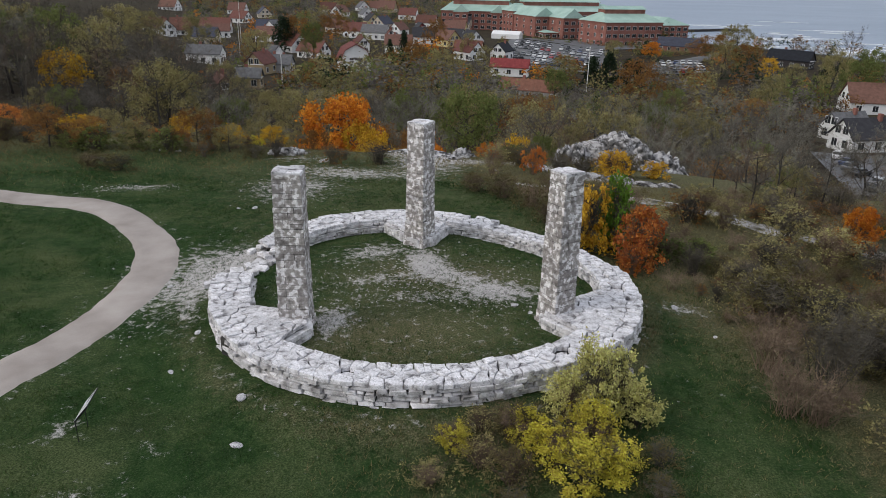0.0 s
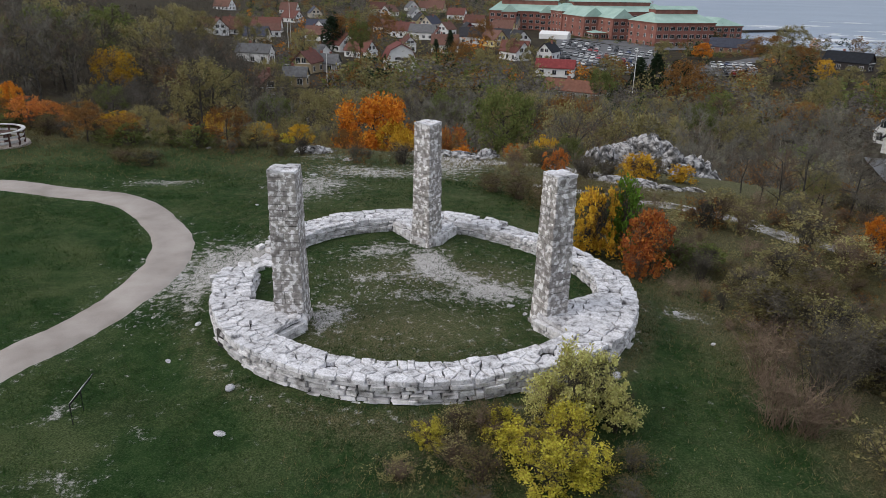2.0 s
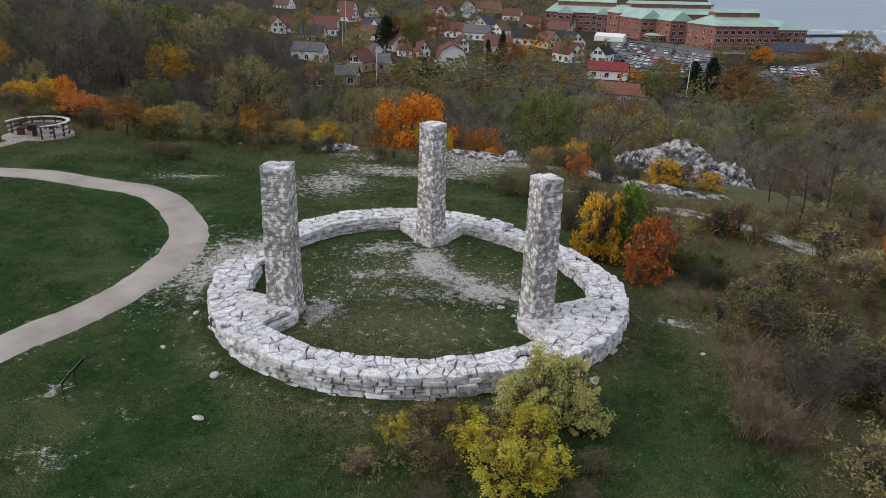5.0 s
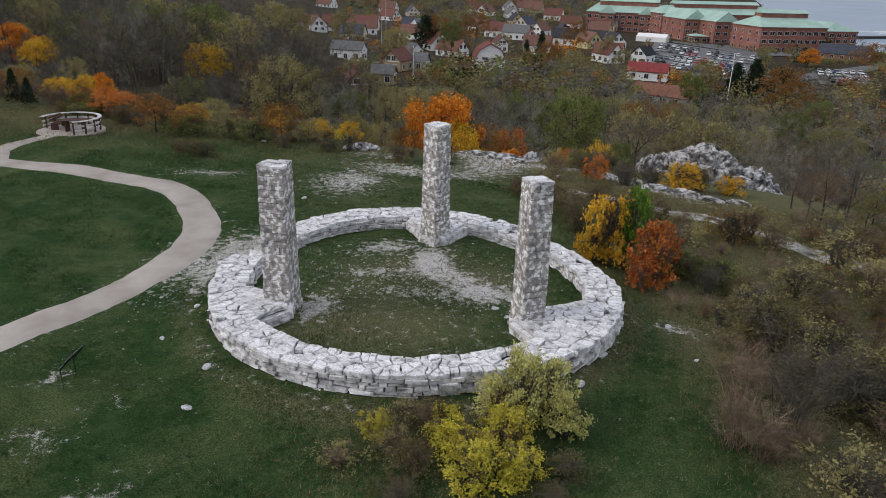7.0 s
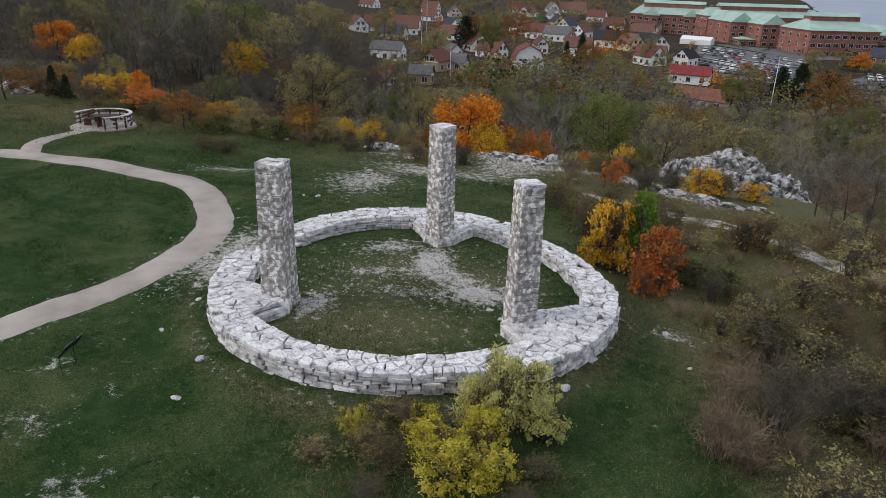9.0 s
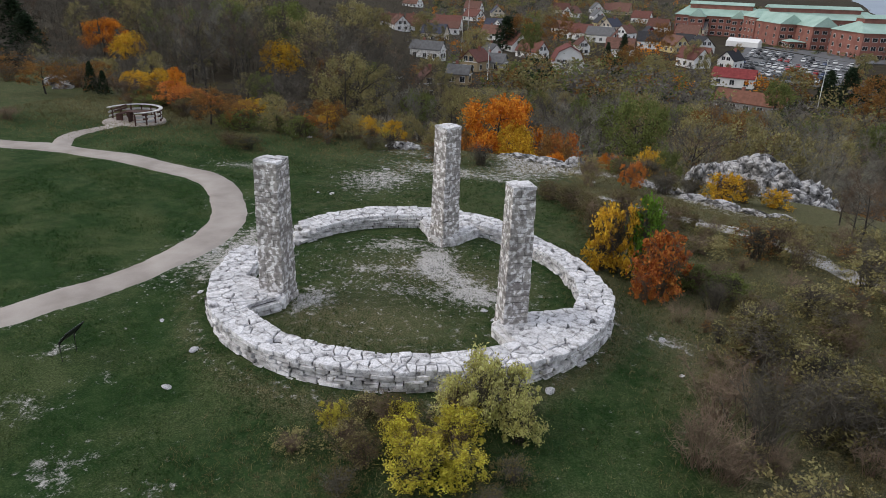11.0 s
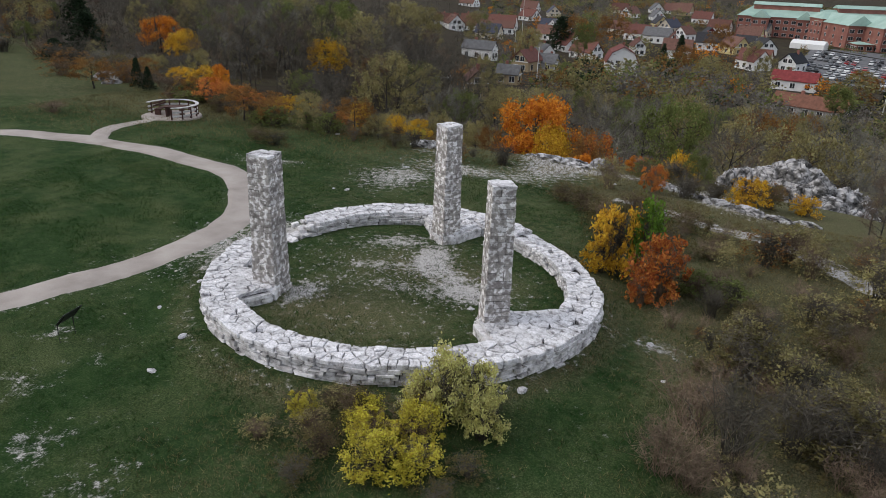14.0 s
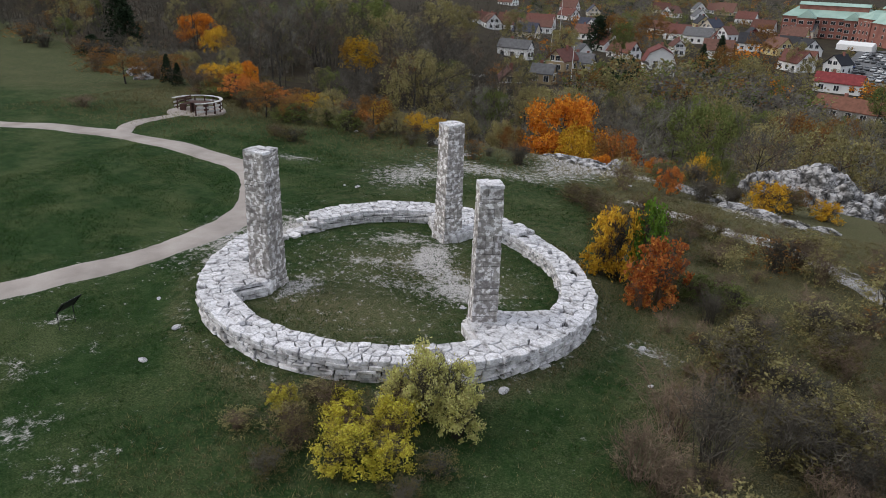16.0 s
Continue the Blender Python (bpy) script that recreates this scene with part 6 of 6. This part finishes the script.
def hospital_wing(x0, y0, x1, y1, depth, height, rise, rows, cols, gable=False):
    """A brick wing whose long front runs between two points; its depth lies behind."""
    L = math.hypot(x1 - x0, y1 - y0)
    yaw = math.degrees(math.atan2(y1 - y0, x1 - x0))
    ob = thing("hospital_wing", pose((x0 + x1) / 2, (y0 + y1) / 2, -23.2, 0, 0, yaw), "large red brick building wing with a green copper roof", "building", "wings of the brick building")
    part("wall", boxed(-L / 2, L / 2, 0, depth, 0, height), BRICK, ob)
    bm = bmesh.new()
    e = 0.7
    lo = [(-L / 2 - e, -e), (L / 2 + e, -e), (L / 2 + e, depth + e), (-L / 2 - e, depth + e)]
    ins = 0.0 if gable else min(rise * 1.1, L * 0.3)
    a = [bm.verts.new((px, py, height)) for px, py in lo]
    if L >= depth:
        r = [bm.verts.new((-L / 2 + ins, depth / 2, height + rise)), bm.verts.new((L / 2 - ins, depth / 2, height + rise))]
        for f in ((a[0], a[1], r[1], r[0]), (a[2], a[3], r[0], r[1]), (a[1], a[2], r[1]), (a[3], a[0], r[0])):
            bm.faces.new(f)
    else:
        r = [bm.verts.new((0, 0 if gable else ins, height + rise)), bm.verts.new((0, depth - ins, height + rise))]
        for f in ((a[0], a[1], r[0]), (a[1], a[2], r[1], r[0]), (a[2], a[3], r[1]), (a[3], a[0], r[0], r[1])):
            bm.faces.new(f)
    bm.faces.new(a[::-1])
    part("roof", bm, COPPER, ob, "pale green copper roof")
    if L > 30:
        top = part("monitor", boxed(-L * 0.36, L * 0.36, depth * 0.5 - 3.2, depth * 0.5 + 3.2, height + rise * 0.45, height + rise + 0.9), BRICK, ob, "raised brick attic along the ridge")
        bm = bmesh.new()
        prism(bm, [(-3.9, 0), (3.9, 0), (0, 1.7)], -L * 0.37, L * 0.37)
        bmesh.ops.recalc_face_normals(bm, faces=bm.faces[:])
        part("roof", bm, COPPER, top, "pale green copper roof", pose(0, depth * 0.5, height + rise + 0.9, 0, 0, 90))
    part("cornice", boxed(-L / 2 - 0.3, L / 2 + 0.3, -0.3, depth + 0.3, height - 0.55, height - 0.05), BRICK, ob)
    for r_ in range(rows):
        for c in range(cols):
            window(ob, pose((c + 0.5) * L / cols - L / 2, -0.03, 2.1 + r_ * (height - 1.2) / rows), min(2.4, L / cols * 0.62), 1.7)
        for c in range(4):
            window(ob, pose(-L / 2 - 0.03, (c + 0.5) * depth / 4, 2.1 + r_ * (height - 1.2) / rows, 0, 0, -90), 1.6, 1.7)
    return ob


hospital_wing(88.4, 356, 121, 368, 26, 12.5, 5.0, 3, 9)
hospital_wing(123, 384, 143, 392, 22, 10.0, 4.0, 3, 5)
hospital_wing(74, 398, 86, 402, 34, 12.0, 5.0, 3, 3, True)
hospital_wing(60, 412, 72, 416, 40, 12.0, 5.0, 3, 3, True)
hospital_wing(50, 440, 120, 462, 20, 13.5, 4.5, 3, 14)
hospital_wing(6, 470, 56, 462, 20, 12.0, 5.5, 3, 12)
hospital_wing(14, 462, 23, 461, 10, 11.5, 4.5, 3, 2, True)
hospital_wing(38, 458, 47, 457, 10, 11.5, 4.5, 3, 2, True)
hospital_wing(64, 400, 72, 402, 9, 4.0, 1.0, 1, 2)


def slab(name, pts, lift, material, label):
    bm = bmesh.new()
    n = 14
    grid = [[None] * (n + 1) for _ in range(n + 1)]
    A, B, C, D = (np.array(p, float) for p in pts)
    for i in range(n + 1):
        for j in range(n + 1):
            u, v = i / n, j / n
            p = A * (1 - u) * (1 - v) + B * u * (1 - v) + C * u * v + D * (1 - u) * v
            grid[i][j] = bm.verts.new((p[0], p[1], gz(*p) + lift))
    for i in range(n):
        for j in range(n):
            bm.faces.new((grid[i][j], grid[i + 1][j], grid[i + 1][j + 1], grid[i][j + 1]))
    return tagged(new(name, bm_mesh(name, bm, material, True)), label, "paving", kind="structure")




slab("pavement_2", [(26, 262), (60, 240), (84, 330), (44, 396)], 0.35, ASPHALT, "wet grey asphalt car park in front of the brick building")
slab("pavement_4", [(84, 332), (122, 352), (121, 366), (46, 402)], 0.3, ASPHALT, "pale grey paved forecourt before the brick building")
slab("pavement_3", [(84, 243), (100, 245), (114, 292), (92, 280)], 0.3, ASPHALT, "grey asphalt car park among trees")
slab("road", [(62, 240), (70, 238), (150, 330), (140, 334)], 0.25, ASPHALT, "grey asphalt road past the car parks")
slab("road_2", [(62, 80), (71, 78), (88, 112), (74, 116)], 0.3, ASPHALT, "grey asphalt lane between houses")

PAINTS = [mat("car_paint_" + n, [(0.3, c), (0.7, tuple(1.1 * k for k in c))], 2, 0.3, 0.0, 10, fine=0.05, spec=0.5) for n, c in (("white", (0.62, 0.62, 0.62)), ("silver", (0.32, 0.33, 0.34)), ("grey", (0.10, 0.105, 0.11)), ("black", (0.015, 0.015, 0.017)), ("blue", (0.03, 0.05, 0.12)), ("red", (0.28, 0.02, 0.02)))]
CAR_NAMES = ("white", "silver", "grey", "black", "blue", "red")
RUBBER = mat("tyre_rubber", [(0.3, (0.012, 0.012, 0.012)), (0.7, (0.025, 0.025, 0.025))], 5, 0.8, 0.0, 20)


def car_body(material):
    bm = bmesh.new()
    prism(bm, [(-2.15, 0.28), (2.15, 0.28), (2.2, 0.62), (1.95, 0.82), (1.0, 0.95), (-1.7, 0.98), (-2.2, 0.85)], -0.87, 0.87)
    bmesh.ops.recalc_face_normals(bm, faces=bm.faces[:])
    bmesh.ops.bevel(bm, geom=bm.edges[:], offset=0.06, segments=1, affect="EDGES")
    return bm_mesh("body", bm, material)


def cabin(x0, x1, x2, x3, z0, z1, half, material, name):
    bm = bmesh.new()
    prism(bm, [(x0, z0), (x3, z0), (x2, z1), (x1, z1)], -half, half)
    bmesh.ops.recalc_face_normals(bm, faces=bm.faces[:])
    return bm_mesh(name, bm, material)


bm = bmesh.new()
bmesh.ops.create_cone(bm, cap_ends=True, segments=12, radius1=0.32, radius2=0.32, depth=0.22, matrix=pose(0, 0, 0, 90))
WHEEL = bm_mesh("wheel", bm, RUBBER)
GLAZING = cabin(-1.75, -1.25, 0.25, 1.05, 0.94, 1.40, 0.76, GLASS, "glazing")
BODIES = [car_body(p) for p in PAINTS]
TOPS = [cabin(-1.3, -1.2, 0.2, 0.3, 1.39, 1.46, 0.72, p, "car_roof") for p in PAINTS]
car_rng = random.Random(8)


def car(x, y, yaw, lift=0.3, i=None):
    i = car_rng.choice((0, 0, 0, 1, 1, 2, 2, 3, 3, 4, 5)) if i is None else i
    ob = thing("car", pose(x, y, gz(x, y) + lift, 0, 0, yaw), f"{CAR_NAMES[i]} parked car on the asphalt", "car", "parked cars")
    child("body", BODIES[i], ob)
    child("glazing", GLAZING, ob, "dark glass windows")
    child("car_roof", TOPS[i], ob)
    for sx in (-1.35, 1.35):
        for sy in (-0.8, 0.8):
            child("wheel", WHEEL, ob, m=pose(sx, sy, 0.32))


for r_ in range(7):
    for c in range(15):
        if car_rng.random() < 0.82:
            u, v = (c + 0.5) / 15, (r_ + 0.4) / 7.4
            A, B, C, D = (Vector(p) for p in ((29, 268), (59, 246), (82, 325), (46, 384)))
            p = A * (1 - u) * (1 - v) + B * u * (1 - v) + C * u * v + D * (1 - u) * v
            car(p.x, p.y, 80 + car_rng.uniform(-4, 4) + 180 * car_rng.randrange(2), 0.36)
for r_ in range(4):
    for c in range(6):
        if car_rng.random() < 0.85:
            car(87 + 2.9 * c + 2.2 * r_, 248 + 9.5 * r_, 75 + car_rng.uniform(-4, 4), 0.32)
for x, y, yaw, i in ((-58.5, 150.0, 30, 0), (-61.0, 214.0, 20, 1), (66.5, 83.0, 50, 3), (69.5, 86.5, 52, 1), (72.1, 98.5, 35, 2), (75.7, 109.5, 60, 0), (74.0, 103.0, 40, 4), (71.0, 94.0, 30, 3), (20.0, 190.0, 10, 0), (33.0, 205.0, 70, 0)):
    car(x, y, yaw, 0.32, i)
marquee = thing("marquee", pose(41.9, 392, gz(41.9, 392) + 0.2, 0, 0, -20), "long white tent-like hall beside the car park", "tent")
bm = bmesh.new()
prism(bm, [(-4, 0), (4, 0), (4, 2.6), (0, 4.2), (-4, 2.6)], -8, 8)
part("cover", bm, TRIM, marquee, "", pose(0, 0, 0, 0, 0, 90))
POLE = mat("white_painted_pole", [(0.3, (0.6, 0.6, 0.58)), (0.7, (0.72, 0.72, 0.70))], 4, 0.5, 0.0, 10, fine=0.1)
for x, y, h in ((-93.9, 345, 20), (-75.5, 270, 14), (-37.1, 160, 11), (47.3, 200, 13)):
    pole = thing("flagpole", pose(x, y, gz(x, y)), "tall slim white flagpole in a garden", "flagpole", "flagpoles in the town")
    bm = bmesh.new()
    tube(bm, [(0, 0, -0.3), (0, 0, h * 0.5), (0, 0, h)], [0.14, 0.11, 0.07], 8)
    part("mast", bm, POLE, pole)
    bm = bmesh.new()
    bmesh.ops.create_icosphere(bm, subdivisions=1, radius=0.16, matrix=pose(0, 0, h))
    part("finial", bm, POLE, pole)

# breakwater and surf
BREAK = mat("surf_foam", [(0.3, (0.55, 0.58, 0.6)), (0.7, (0.8, 0.82, 0.83))], 0.2, 0.8, 0.3, 1.0)
bw = new("breakwater", arr_mesh("breakwater", [(170, 507, -26), (232, 538, -26), (232, 544, -26), (170, 513, -26), (172, 508, -23.0), (230, 539, -23.0), (230, 543, -23.0), (172, 512, -23.0)], [(4, 5, 6, 7), (0, 1, 5, 4), (1, 2, 6, 5), (2, 3, 7, 6), (3, 0, 4, 7)], RUBBLE))
tagged(bw, "dark stone breakwater running out into the sea", "breakwater", kind="structure")
foam = Joined()
fr = random.Random(15)
for _ in range(170):
    along = fr.random()
    x = 168 + 240 * along + fr.uniform(0, 60)
    off = fr.choice((12, 16, 34, 40, 70, 110)) + fr.uniform(-4, 4)
    y = max(426 - 1.5 * (x - 160), 300) + off + 25 * math.sin(x * 0.03)
    if shore(x, y) > 4:
        foam.add(*STONES_RAW[fr.randrange(10)], stretch(pose(x, y, -24.55, 0, 0, fr.uniform(-25, 5)), fr.uniform(6, 26), fr.uniform(1.0, 3.0), 0.5))
for cx, cy, n, length, spread in ((226, 462, 26, 14, 9), (232.7, 593, 14, 26, 8), (218, 470, 10, 12, 5), (246, 467, 12, 16, 6), (304, 562, 6, 30, 5), (343, 686, 5, 26, 8), (236, 400, 14, 16, 10), (278, 622, 6, 20, 6), (255, 500, 14, 10, 16), (314, 535, 5, 22, 6), (236, 372, 10, 14, 8)):
    for _ in range(n):
        foam.add(*STONES_RAW[fr.randrange(10)], stretch(pose(cx + fr.gauss(0, length * 0.7), cy + fr.gauss(0, spread), -24.55, 0, 0, fr.uniform(-20, 8)), fr.uniform(0.4, 1.0) * length, fr.uniform(0.8, 3.5), 0.4))
tagged(new("surf", foam.mesh("surf", BREAK)), "white lines of breaking surf near the shore", "surf", kind="stuff")
